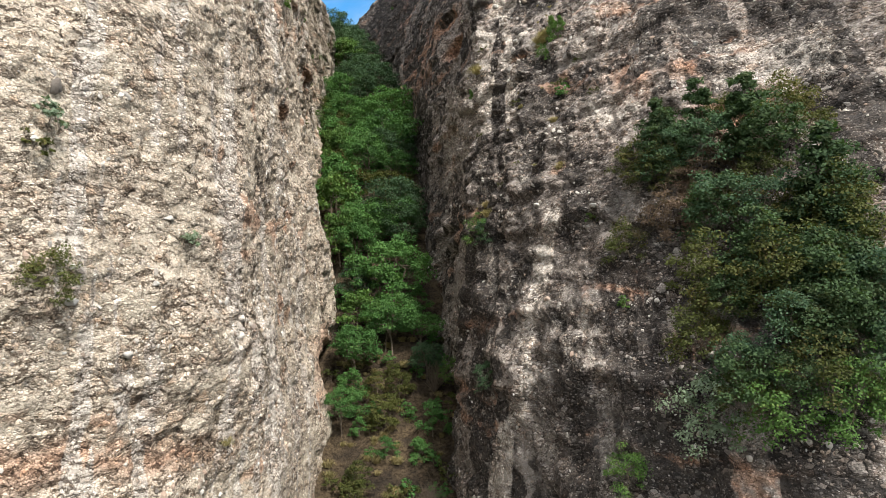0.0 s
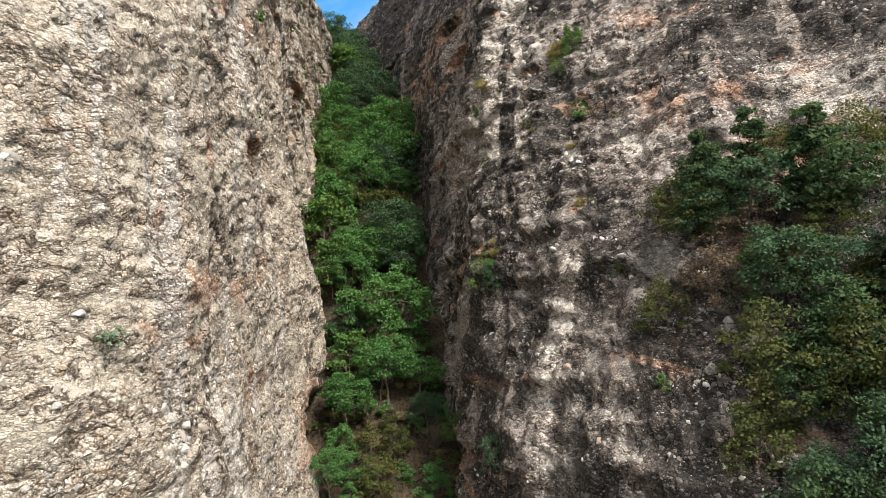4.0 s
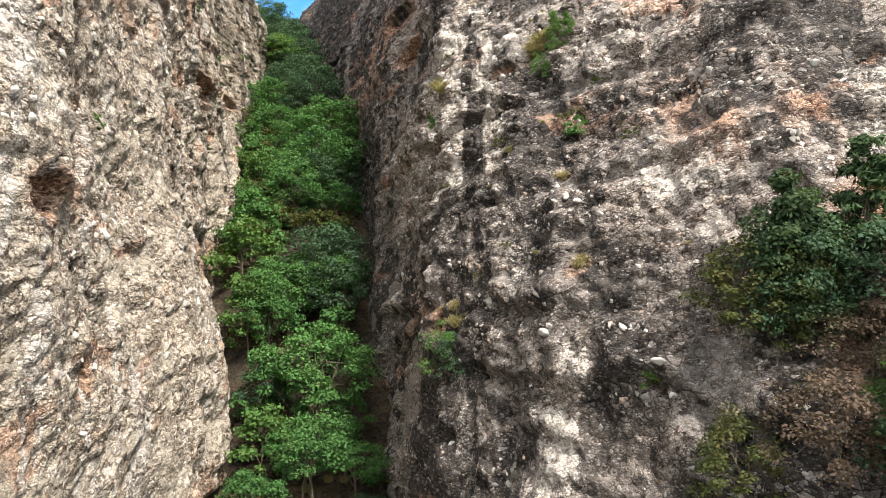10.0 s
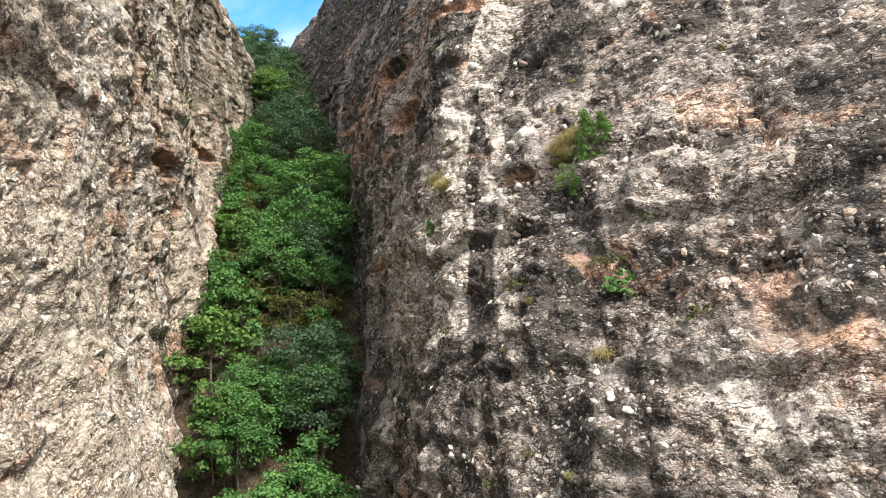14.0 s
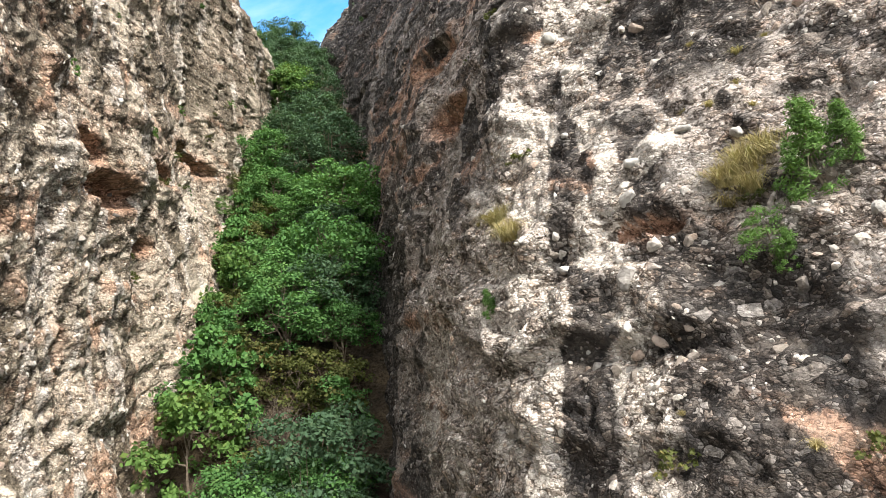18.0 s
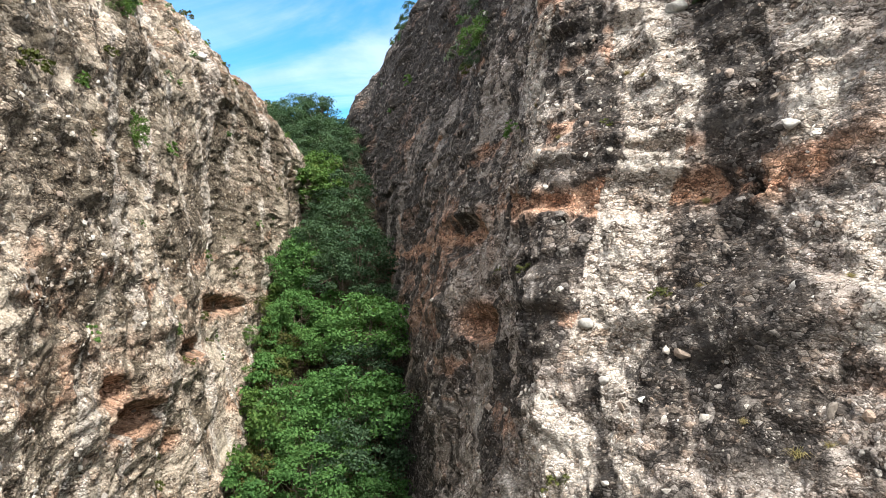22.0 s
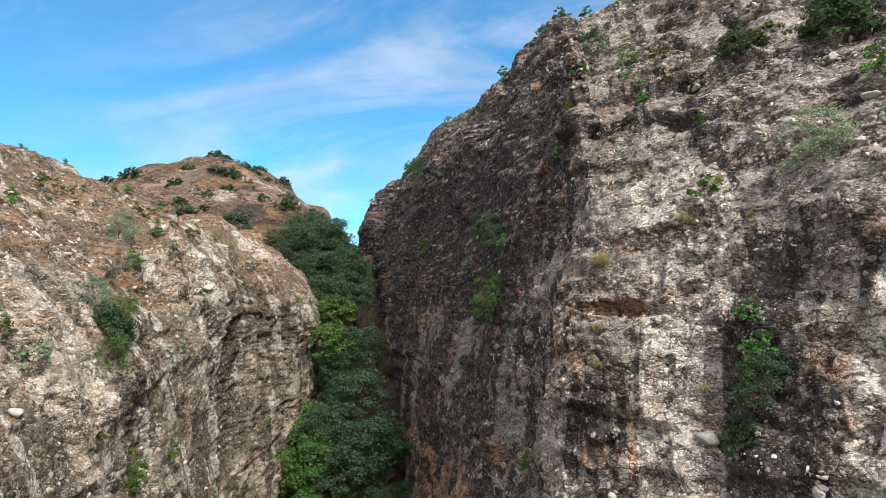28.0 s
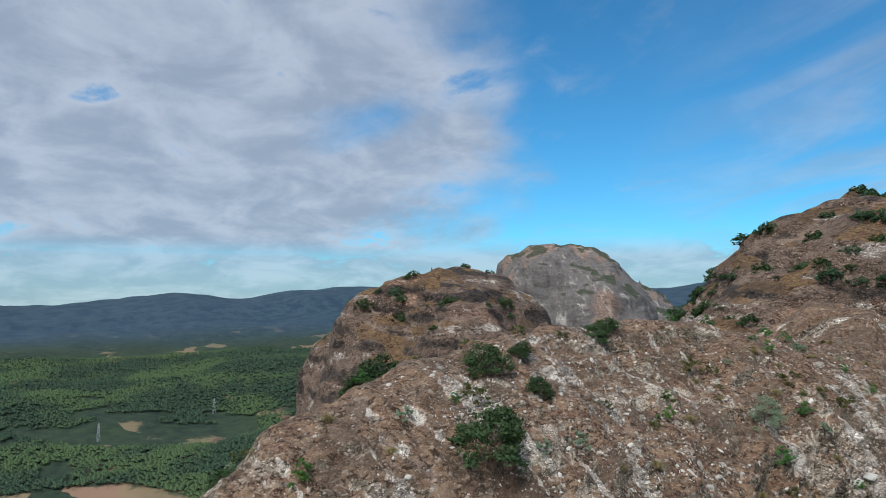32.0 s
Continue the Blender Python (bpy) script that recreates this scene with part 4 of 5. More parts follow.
def leaf_mesh(name, centres, sizes, dirs, aspect=1.7, seed=0, loose=0.45):
    """Leaves with four corners at centres, each bent along its midrib."""
    r = np.random.default_rng(seed)
    n = len(centres)
    d = dirs + r.normal(0, loose, (n, 3))
    d /= np.linalg.norm(d, axis=1, keepdims=True)
    t = np.cross(d, r.normal(0, 1, (n, 3)))
    t /= np.maximum(np.linalg.norm(t, axis=1, keepdims=True), 1e-6)
    b = np.cross(d, t)
    s = sizes[:, None]
    v = np.stack([centres - t * s * aspect / 2, centres + b * s / 2 - d * s * 0.12, centres + t * s * aspect / 2, centres - b * s / 2 - d * s * 0.12], 1)
    me = bpy.data.meshes.new(name)
    me.vertices.add(4 * n)
    me.vertices.foreach_set("co", v.reshape(-1).astype(np.float32))
    me.loops.add(4 * n)
    me.loops.foreach_set("vertex_index", np.arange(4 * n, dtype=np.int32))
    me.polygons.add(n)
    me.polygons.foreach_set("loop_start", np.arange(0, 4 * n, 4, dtype=np.int32))
    me.update()
    return me


def blade_mesh(name, count, length, spread_r, droop, seed, width=0.02):
    """Tapered blades that rise from a root and bend over: one triangle and one quad each."""
    r = np.random.default_rng(seed)
    a = r.uniform(0, 2 * math.pi, count)
    out = np.stack([np.cos(a), np.sin(a), 0 * a], 1)
    side = np.stack([-np.sin(a), np.cos(a), 0 * a], 1) * width
    b = r.uniform(0, 2 * math.pi, count)
    root = np.stack([np.cos(b), np.sin(b), 0 * b], 1) * (spread_r * 0.4 * length * r.uniform(0, 1, count))[:, None]
    tall = length * r.uniform(0.5, 1.0, count)
    lean = r.uniform(0.2, 1.25, count)
    mid = root + out * (tall * lean * 0.45)[:, None] + np.array([0, 0, 1.0]) * (tall * 0.5)[:, None]
    tip = root + out * (tall * lean * 0.9)[:, None] + np.array([0, 0, 1.0]) * (tall * (0.85 - droop * lean))[:, None]
    v = np.stack([root - side, root + side, mid + side * 0.7, mid - side * 0.7, tip], 1).reshape(-1, 3)
    k = np.arange(count)[:, None] * 5
    faces = [tuple(q) for q in (k + np.array([[0, 1, 2, 3]])).tolist()] + [tuple(q) for q in (k + np.array([[3, 2, 4]])).tolist()]
    me = bpy.data.meshes.new(name)
    me.from_pydata(v.tolist(), [], faces)
    return me


def tube(bm, path, radii, sides=6):
    rings = []
    for k, (q, r) in enumerate(zip(path, radii)):
        way = (path[min(k + 1, len(path) - 1)] - path[max(k - 1, 0)]).normalized()
        side = way.orthogonal().normalized()
        other = way.cross(side)
        rings.append([bm.verts.new(q + (side * math.cos(a) + other * math.sin(a)) * r) for a in [2 * math.pi * j / sides for j in range(sides)]])
    for lo, hi in zip(rings, rings[1:]):
        for j in range(sides):
            bm.faces.new((lo[j], lo[(j + 1) % sides], hi[(j + 1) % sides], hi[j]))
    bm.faces.new(rings[-1])
    bm.faces.new(rings[0][::-1])


def wood_meshes(name, seed, height, radius, ends, thick, arms):
    """The trunk, and its limbs, each a bundle of boughs that reach the clumps at ends."""
    r = random.Random(seed)
    trunk_bm = bmesh.new()
    top = Vector((r.uniform(-0.3, 0.3) * radius * 0.4, r.uniform(-0.3, 0.3) * radius * 0.4, height * 0.62))
    stem = [Vector((0, 0, -0.08 * height)).lerp(top, k / 5) + Vector((r.uniform(-1, 1), r.uniform(-1, 1), 0)) * thick * 0.6 * (k > 0) for k in range(6)]
    tube(trunk_bm, stem, [thick * (1 - 0.13 * k) for k in range(6)], 6)
    order = sorted(ends, key=lambda e: math.atan2(e[1], e[0]))
    limbs = []
    for k in range(max(1, arms)):
        bm = bmesh.new() if arms else trunk_bm
        bunch = [Vector(e) for e in order[k * len(order) // max(1, arms):(k + 1) * len(order) // max(1, arms)]]
        start = stem[2 + k % 4]
        fork = start.lerp(sum(bunch, Vector()) / len(bunch), 0.45)
        tube(bm, [start, fork], [thick * 0.5, thick * 0.32], 5)
        for e in bunch:
            mid = fork.lerp(e, 0.5) + Vector((r.uniform(-0.05, 0.05), r.uniform(-0.05, 0.05), -0.04)) * height
            tube(bm, [fork, mid, e], [thick * 0.26, thick * 0.16, thick * 0.05], 4)
        if arms:
            me = bpy.data.meshes.new(name)
            bm.to_mesh(me)
            bm.free()
            limbs.append(me)
    trunk = bpy.data.meshes.new(name)
    trunk_bm.to_mesh(trunk)
    trunk_bm.free()
    return trunk, limbs


def make_tree(name, seed, height, radius, mat, leaves, leaf, label, clumps=60, squash=0.8, trunk=0.16, category="tree", aspect=1.6, low=-0.6, arms=4, cone=0.0):
    """An uneven crown of leafy clumps on a branching trunk."""
    r = np.random.default_rng(seed)
    root = tagged(new(name), label, category)
    ends, pts, dirs, sz = [], [], [], []
    for k in range(clumps):
        a, zz = r.uniform(0, 2 * math.pi), r.uniform(low, 1.0)
        rr = radius * (0.35 + 0.65 * math.sqrt(r.uniform())) * math.sqrt(max(0.06, 1 - 0.92 * zz * zz)) * (1 + 0.22 * math.sin(2 * a + seed) + 0.12 * math.sin(5 * a + seed))
        rr *= 1 - cone * (zz + 1) / 2
        c = np.array([rr * math.cos(a), rr * math.sin(a), height * 0.60 + zz * height * 0.37 * (1 + 0.12 * math.sin(3 * a))])
        if low < -0.9:
            w = (zz - low) / (1 - low)
            rr = radius * (0.30 + 0.70 * math.sqrt(r.uniform())) * math.sqrt(max(0.05, 1 - 0.94 * w * w)) * (1 + 0.22 * math.sin(2 * a + seed) + 0.12 * math.sin(5 * a + seed)) * (1 - cone * w)
            c = np.array([rr * math.cos(a), rr * math.sin(a), height * (0.04 + 0.90 * w * (1 + 0.12 * math.sin(3 * a)))])
        ends.append(c)
        m = int(leaves / clumps * r.uniform(0.5, 1.5))
        size = radius * r.uniform(0.16, 0.32)
        v = r.normal(0, 1, (m, 3))
        v /= np.linalg.norm(v, axis=1, keepdims=True)
        v[:, 2] = np.where(v[:, 2] < -0.3, -v[:, 2], v[:, 2])
        pts.append(c + v * size * r.uniform(0.4, 1.15, (m, 1)) * np.array([1.1, 1.1, squash]))
        dirs.append(v * 0.6 + np.array([0, 0, 0.55]))
        sz.append(r.uniform(0.6, 1.35, m) * leaf)
    trunk_me, limb_list = wood_meshes(name, seed, height, radius, ends[::2] if arms else ends[::4], trunk, arms)
    part("trunk", trunk_me, BARK, root)
    for me in limb_list:
        part("limb", me, BARK, root)
    part("crown", leaf_mesh(name, np.vstack(pts), np.concatenate(sz), np.vstack(dirs), aspect, seed, 0.6), mat, root)
    return root


def make_bare_shrub(name, seed, height, radius, label):
    """A leafless bush: many forking grey twigs."""
    r = random.Random(seed)
    root = tagged(new(name), label, "shrub")
    bm = bmesh.new()
    for k in range(70):
        a, t = r.uniform(0, 6.283), r.uniform(0.1, 1.0)
        e = Vector((math.cos(a) * radius * t, math.sin(a) * radius * t, height * r.uniform(0.5, 1.0) * (1.15 - 0.5 * t)))
        mid = e * 0.5 + Vector((r.uniform(-0.1, 0.1), r.uniform(-0.1, 0.1), 0.08)) * height
        tube(bm, [Vector((0, 0, -0.1)), mid, e], [0.03, 0.02, 0.008], 3)
        for j in range(4):
            f = mid.lerp(e, r.uniform(0.1, 0.9))
            tip = f + Vector((r.uniform(-1, 1), r.uniform(-1, 1), r.uniform(0.1, 1))) * radius * 0.28
            tube(bm, [f, tip], [0.014, 0.006], 3)
    me = bpy.data.meshes.new(name)
    bm.to_mesh(me)
    bm.free()
    part("branchwork", me, LEAF_DRY, root)
    return root


def at_wall(grid, normals, place):
    """The spot on a cliff nearest to a place, and its normal."""
    q = grid.reshape(-1, 3)
    k = int(np.argmin(((q - np.array(place)) ** 2).sum(1)))
    n = Vector(normals.reshape(-1, 3)[k])
    return Vector(q[k]), n


USED = {}


def plant(src, place, size, turn=None, lean=None, tall=1.0, group=""):
    """Stand src, or a copy of it, at a place; lean tips it towards a wall's open side."""
    turn = rng.uniform(0, 6.28) if turn is None else turn
    m = Matrix.Translation(place)
    if lean is not None and lean.length > 0:
        axis = Vector((0, 0, 1)).cross(lean)
        if axis.length > 1e-4:
            m = m @ Matrix.Rotation(min(0.4, 0.4 * axis.length), 4, axis.normalized())
    m = m @ Matrix.Rotation(turn, 4, "Z") @ Matrix.Diagonal((size, size, size * tall, 1))
    if src not in USED:
        USED[src] = 1
        ob = src
        ob.matrix_basis = m
    else:
        ob = copy_thing(src, m)
        ob.matrix_basis = m
    return tagged(ob, group=group)


oak = [make_tree("oak_tree", 100 + k, 7.0, 3.3, (LEAF_OAK, LEAF_DARK, LEAF_OAK)[k], 6200, 0.155, ("broad green oak on the ravine slope", "dark green oak on the ravine slope", "fresh green oak on the ravine slope")[k], arms=6) for k in range(3)]
maple = make_tree("maple_tree", 131, 6.5, 2.7, LEAF_BRIGHT, 5000, 0.17, "bright yellow-green maple against the rock")
hazel = [make_tree("hazel_bush", 140 + k, 3.4, 1.9, (LEAF_BRIGHT, LEAF_OAK)[k], 2400, 0.135, ("bright green bush on the ravine floor", "green bush on the ravine floor")[k], 34, trunk=0.06, category="bush", low=-0.95) for k in range(2)]
olive_bush = make_tree("boxwood_bush", 150, 3.2, 2.0, LEAF_YELLOW, 2800, 0.12, "olive-yellow bush on the rocky slope", 38, trunk=0.06, category="bush", low=-0.95)
bare = make_bare_shrub("bare_shrub", 160, 3.4, 1.9, "leafless grey-brown shrub among the trees")


def span(y, z):
    """The ravine's clear width at a height."""
    w, e = west.reshape(-1, 3), east.reshape(-1, 3)
    near_w = w[(np.abs(w[:, 1] - y) < 0.8) & (np.abs(w[:, 2] - z) < 1.2)]
    near_e = e[(np.abs(e[:, 1] - y) < 0.8) & (np.abs(e[:, 2] - z) < 1.2)]
    return (near_w[:, 0].max() if len(near_w) else -24.0), (near_e[:, 0].min() if len(near_e) else -6.0)


def ground_at(x, y):
    return float(ground_height(np.array([float(x)]), np.array([float(y)]))[0])


def fill_ravine():
    for row in range(37):
        y = 39.5 + row * 2.3
        lo, hi = span(y, float(ravine_floor(np.array(y))) + 2.5)
        if y > 104:
            lo, hi = -22 - (y - 104) * 0.45, -10 - (y - 104) * 0.5
        n = max(2, int((hi - lo - 1.2) / (2.0 if y < 56 else 3.0)))
        for k in range(n):
            x = lo + 0.9 + (hi - lo - 1.8) * (k + 0.5) / n + rng.uniform(-0.6, 0.6)
            yy = y + rng.uniform(-1.0, 1.0)
            across = (x - lo) / (hi - lo)
            pick = rng.uniform()
            place = Vector((x, yy, ground_at(x, yy)))
            if y < 52:
                plant(hazel[1] if pick < 0.35 else olive_bush if pick < 0.6 else bare, place, rng.uniform(0.35, 0.75), group="bushes in the ravine")
            elif (across < 0.24 or across > 0.86) and y < 96:
                plant(hazel[0] if pick < 0.75 else hazel[1], place, rng.uniform(0.8, 1.5), tall=rng.uniform(1.0, 1.5), group="bushes in the ravine")
            elif 66 < y < 72 and pick < 0.75:
                plant(olive_bush if pick < 0.45 else hazel[1], place, rng.uniform(0.9, 1.3), group="bushes in the ravine")
            elif 88 < y < 108 and across > 0.4 and pick < 0.8:
                plant(bare, place, rng.uniform(1.0, 1.7), group="bare shrubs in the ravine")
            elif 54 < y < 60 and across > 0.6:
                plant(bare if pick < 0.6 else hazel[1], place, rng.uniform(0.7, 1.1), group="bare shrubs in the ravine")
            elif pick < 0.55:
                plant(oak[1 if y > 92 else int(rng.integers(0, 3))], place, rng.uniform(0.5, 0.85), tall=rng.uniform(0.85, 1.1), group="trees in the ravine")
            elif pick < 0.85:
                plant((olive_bush if y > 96 else hazel[int(rng.integers(0, 2))]), place, rng.uniform(0.9, 1.4), group="bushes in the ravine")
            else:
                plant(bare, place, rng.uniform(0.8, 1.2), group="bare shrubs in the ravine")
    # the larger crowns that stand out
    for src, x, y, size in ((oak[0], -4.2, 56.5, 0.85), (oak[1], -4.6, 64.5, 0.95), (oak[0], -6.6, 77, 1.0), (oak[2], -7.0, 82.5, 1.0), (oak[2], -8.2, 73.5, 0.8),
                            (oak[1], -8.8, 90, 0.95), (maple, -15.0, 99, 1.0), (maple, -16.2, 105, 0.8), (oak[1], -20, 117, 0.95), (oak[1], -24, 121, 0.9), (oak[1], -18, 111, 0.9),
                            (oak[0], -6.6, 50.5, 0.6), (oak[2], -7.0, 46.5, 0.45), (oak[1], -1.2, 50.5, 0.4), (oak[0], -4.6, 53.0, 0.5), (oak[1], -11.0, 95, 0.85), (oak[1], -12.5, 100, 0.8), (oak[1], -15.0, 107, 0.75), (oak[1], -10.2, 89, 0.8), (oak[1], -13.5, 92, 0.8), (oak[1], -16.5, 114, 0.7), (oak[1], -22.0, 114, 0.7)):
        plant(src, Vector((x, y, ground_at(x, y))), size, group="trees in the ravine")


fill_ravine()
for k in range(26):
    y = 70 + k * 0.95
    lo, hi = span(y, float(ravine_floor(np.array(y))) + 1.5)
    x = lo + rng.uniform(0.4, 2.2)
    plant(hazel[k % 2] if k % 3 else olive_bush, Vector((x, y, ground_at(x, y) - 0.1)), rng.uniform(0.7, 1.15), tall=rng.uniform(0.9, 1.3), group="bushes in the ravine")

# ---- bushes, tufts and grass on the rock ----
tuft = [make_tree("cushion_shrub", 200 + k, 0.62, 0.42, (LEAF_BRIGHT, LEAF_YELLOW, LEAF_GREY, LEAF_OAK)[k], 260, 0.075,
                  ("small bright green shrub rooted in the rock", "small yellow-green cushion shrub on the rock", "small grey-green thyme cushion on stony soil", "small green shrub rooted in a crack")[k],
                  14, trunk=0.015, category="shrub", low=-0.95, arms=0) for k in range(4)]
evergreen = [make_tree("kermes_oak", 210 + k, 1.6, 1.4, LEAF_SHADE, 3800, 0.10, "dark evergreen oak bush on the stony crest", 60, trunk=0.05, category="bush", low=-1.2, aspect=1.4, arms=8) for k in range(2)]
juniper = make_tree("juniper", 220, 1.5, 0.62, LEAF_BRIGHT, 6500, 0.024, "fresh green juniper growing from the cliff", 60, trunk=0.04, category="bush", low=-1.3, aspect=3.2, cone=0.75, squash=1.3)
pine = make_tree("dark_pine", 221, 5.2, 1.9, LEAF_SHADE, 4200, 0.15, "dark green conifer on the shady ledge", 60, trunk=0.09, low=-1.1, aspect=2.6, cone=0.6)
slope_bush = [make_tree("ledge_bush", 230 + k, 2.8, 1.8, (LEAF_DARK, LEAF_SHADE, LEAF_YELLOW, LEAF_RED, LEAF_GREY, LEAF_BRIGHT)[k], 3200, 0.085,
                        ("green bush on the shady ledge", "dark green bush on the shady ledge", "olive-yellow boxwood on the shady ledge", "reddening bush on the shady ledge", "silvery pale tree on the shady ledge", "bright green bush on the shady ledge")[k],
                        40, trunk=0.06, category="bush", low=-0.95) for k in range(6)]


def make_grass(name, seed, count, length, label):
    root = tagged(new(name), label, "grass")
    part("tuft", blade_mesh(name, count, length, 0.7, 0.55, seed, 0.008), GRASS, root)
    return root


grass = [make_grass("grass_tuft", 240 + k, 190, 0.5, "dry straw-coloured grass tuft on the rock") for k in range(2)]
long_grass = make_grass("hanging_grass", 245, 420, 1.2, "long straw-coloured grass hanging over a ledge")


def fuller(src, size):
    """Bushes past a metre across take the kind with more leaves."""
    if src in tuft and size > 1.7:
        return slope_bush[(5, 2, 4, 0)[tuft.index(src)]], size * 0.24
    return src, size


def on_east(src, x, y, z, size, tall=1.0, group="bushes on the shady cliff"):
    place, n = at_wall(east, east_n, (x, y, z))
    src, size = fuller(src, size)
    sink = 0.22 * size if src in evergreen else 0.0
    return plant(src, place - n * 0.05 - Vector((0, 0, sink)), size, lean=n, tall=tall, group=group)


def on_west(src, x, y, z, size, tall=1.0, group="shrubs on the sunny cliff"):
    place, n = at_wall(west, west_n, (x, y, z))
    src, size = fuller(src, size)
    sink = 0.22 * size if src in evergreen else 0.0
    return plant(src, place - n * 0.05 - Vector((0, 0, sink)), size, lean=n, tall=tall, group=group)


# sunny cliff
for src, x, y, z, size in ((tuft[1], -11.0, 17.5, 34.4, 1.0), (tuft[2], -11.0, 17.9, 35.2, 1.1), (tuft[1], -10.7, 17.6, 30.4, 2.0), (tuft[2], -8.7, 22.6, 32.4, 0.8), (grass[0], -8.0, 25.0, 25.1, 1.1),
                           (tuft[2], -8.7, 22.2, 32.2, 0.9), (tuft[0], -8.7, 34.2, 46.4, 1.0), (tuft[0], -9.4, 38.2, 43.0, 0.8), (tuft[0], -15.4, 82.7, 52.0, 3.0), (hazel[0], -15.2, 79.5, 49.0, 0.9),
                           (tuft[1], -15.5, 86.0, 57.5, 2.0), (tuft[0], -15.3, 64.0, 65.4, 2.4), (tuft[1], -12.1, 53.4, 65.0, 1.3)):
    on_west(src, x, y, z, size)
for src, x, y, z, size in ( (tuft[0], -13.5, 57.4, 65.8, 1.0), (tuft[1], -13.7, 58.0, 64.0, 0.7),
                           (tuft[0], -15.6, 68.1, 65.8, 1.3), (tuft[2], -22.2, 73.2, 77.0, 2.6), (tuft[0], -17.2, 65.0, 72.6, 2.0), (tuft[2], -17.0, 63.5, 73.6, 2.0), (tuft[0], -16.2, 84.0, 55.1, 2.0),
                           (tuft[1], -16.5, 91.3, 60.8, 1.6), (evergreen[0], -16.1, 63.4, 72.4, 0.8), (tuft[0], -15.5, 62.5, 70.6, 2.2), (tuft[2], -18.3, 65.8, 73.6, 1.4), (tuft[2], -15.8, 58.1, 71.2, 1.7),
                           (tuft[1], -25.0, 71.7, 81.3, 1.4), (tuft[3], -20.0, 72.0, 76.0, 1.4), (tuft[3], -21.5, 76.5, 77.6, 1.3)):
    on_west(src, x, y, z, size)
for src, x, y, z, size, tall in ((evergreen[0], -20.9, 52.5, 80.0, 1.25, 1.0), (evergreen[1], -26.5, 55.6, 82.4, 0.85, 0.9), (evergreen[1], -32.0, 51.8, 82.2, 1.15, 0.8), (evergreen[0], -33.2, 50.4, 81.0, 0.9, 0.8),
                                 (evergreen[0], -27.6, 43.6, 76.4, 0.55, 0.8), (evergreen[1], -24.0, 58.0, 82.1, 0.6, 0.8), (evergreen[0], -29.5, 66.5, 83.0, 0.8, 0.7), (evergreen[1], -30.0, 68.5, 83.0, 0.7, 0.7), (evergreen[1], -27.0, 58.8, 83.0, 0.5, 0.9)):
    on_west(src, x, y, z, size, tall, "evergreen bushes on the crest")

# shady cliff: bushes at their ledges
for src, x, y, z, size in ((slope_bush[5], 3.2, 44.6, 35.0, 0.62), (slope_bush[0], 3.9, 44.0, 35.2, 0.5), (tuft[3], 8.2, 43.2, 44.5, 1.6), (slope_bush[0], 3.3, 38.4, 25.6, 0.5),
                           (slope_bush[5], 8.0, 28.7, 22.7, 0.6), (tuft[0], 8.7, 31.1, 30.1, 1.0), (tuft[0], 9.3, 36.4, 35.0, 1.0), (tuft[1], 8.9, 35.8, 34.4, 0.8), (juniper, 2.6, 53.2, 47.4, 0.55), (juniper, 8.5, 46.9, 49.7, 1.25), (juniper, 8.9, 46.7, 50.4, 0.8),
                           (slope_bush[5], 7.4, 46.9, 48.7, 0.33), (juniper, 7.9, 46.8, 48.6, 0.5), (tuft[3], 2.0, 74.7, 77.3, 2.8), (tuft[0], 0.9, 74.6, 75.0, 1.5)):
    on_east(src, x, y, z, size)
for src, x, y, z, size in ( (tuft[0], 1.2, 73.6, 74.0, 1.3), (tuft[3], 10.2, 57.3, 70.6, 2.2), (tuft[3], 10.0, 57.6, 71.8, 1.6),
                           (evergreen[0], 13.5, 66.4, 84.9, 0.8), (tuft[3], 8.3, 76.7, 88.6, 3.0), (tuft[2], 13.2, 58.7, 78.2, 2.8), (evergreen[1], 16.1, 63.4, 85.6, 1.1), (evergreen[0], 17.4, 64.4, 86.2, 1.0), (tuft[0], 1.7, 72.7, 73.3, 3.0), (tuft[3], 1.2, 73.8, 72.4, 2.0),
                           (tuft[3], 10.1, 58.3, 72.9, 1.4), (tuft[3], 10.2, 58.1, 71.0, 1.4), (evergreen[1], 10.6, 57.9, 68.3, 0.55), (tuft[0], 9.7, 73.3, 86.6, 2.0), (tuft[3], -5.6, 101.0, 86.6, 2.6), (tuft[3], -6.6, 104.0, 87.0, 3.0), (tuft[3], -4.6, 97.0, 86.0, 2.2),
                           (tuft[1], 6.1, 60.0, 63.5, 0.7), (tuft[0], 2.2, 66.0, 66.0, 1.2), (slope_bush[5], -2.0, 48.0, 24.5, 0.6)):
    on_east(src, x, y, z, size)
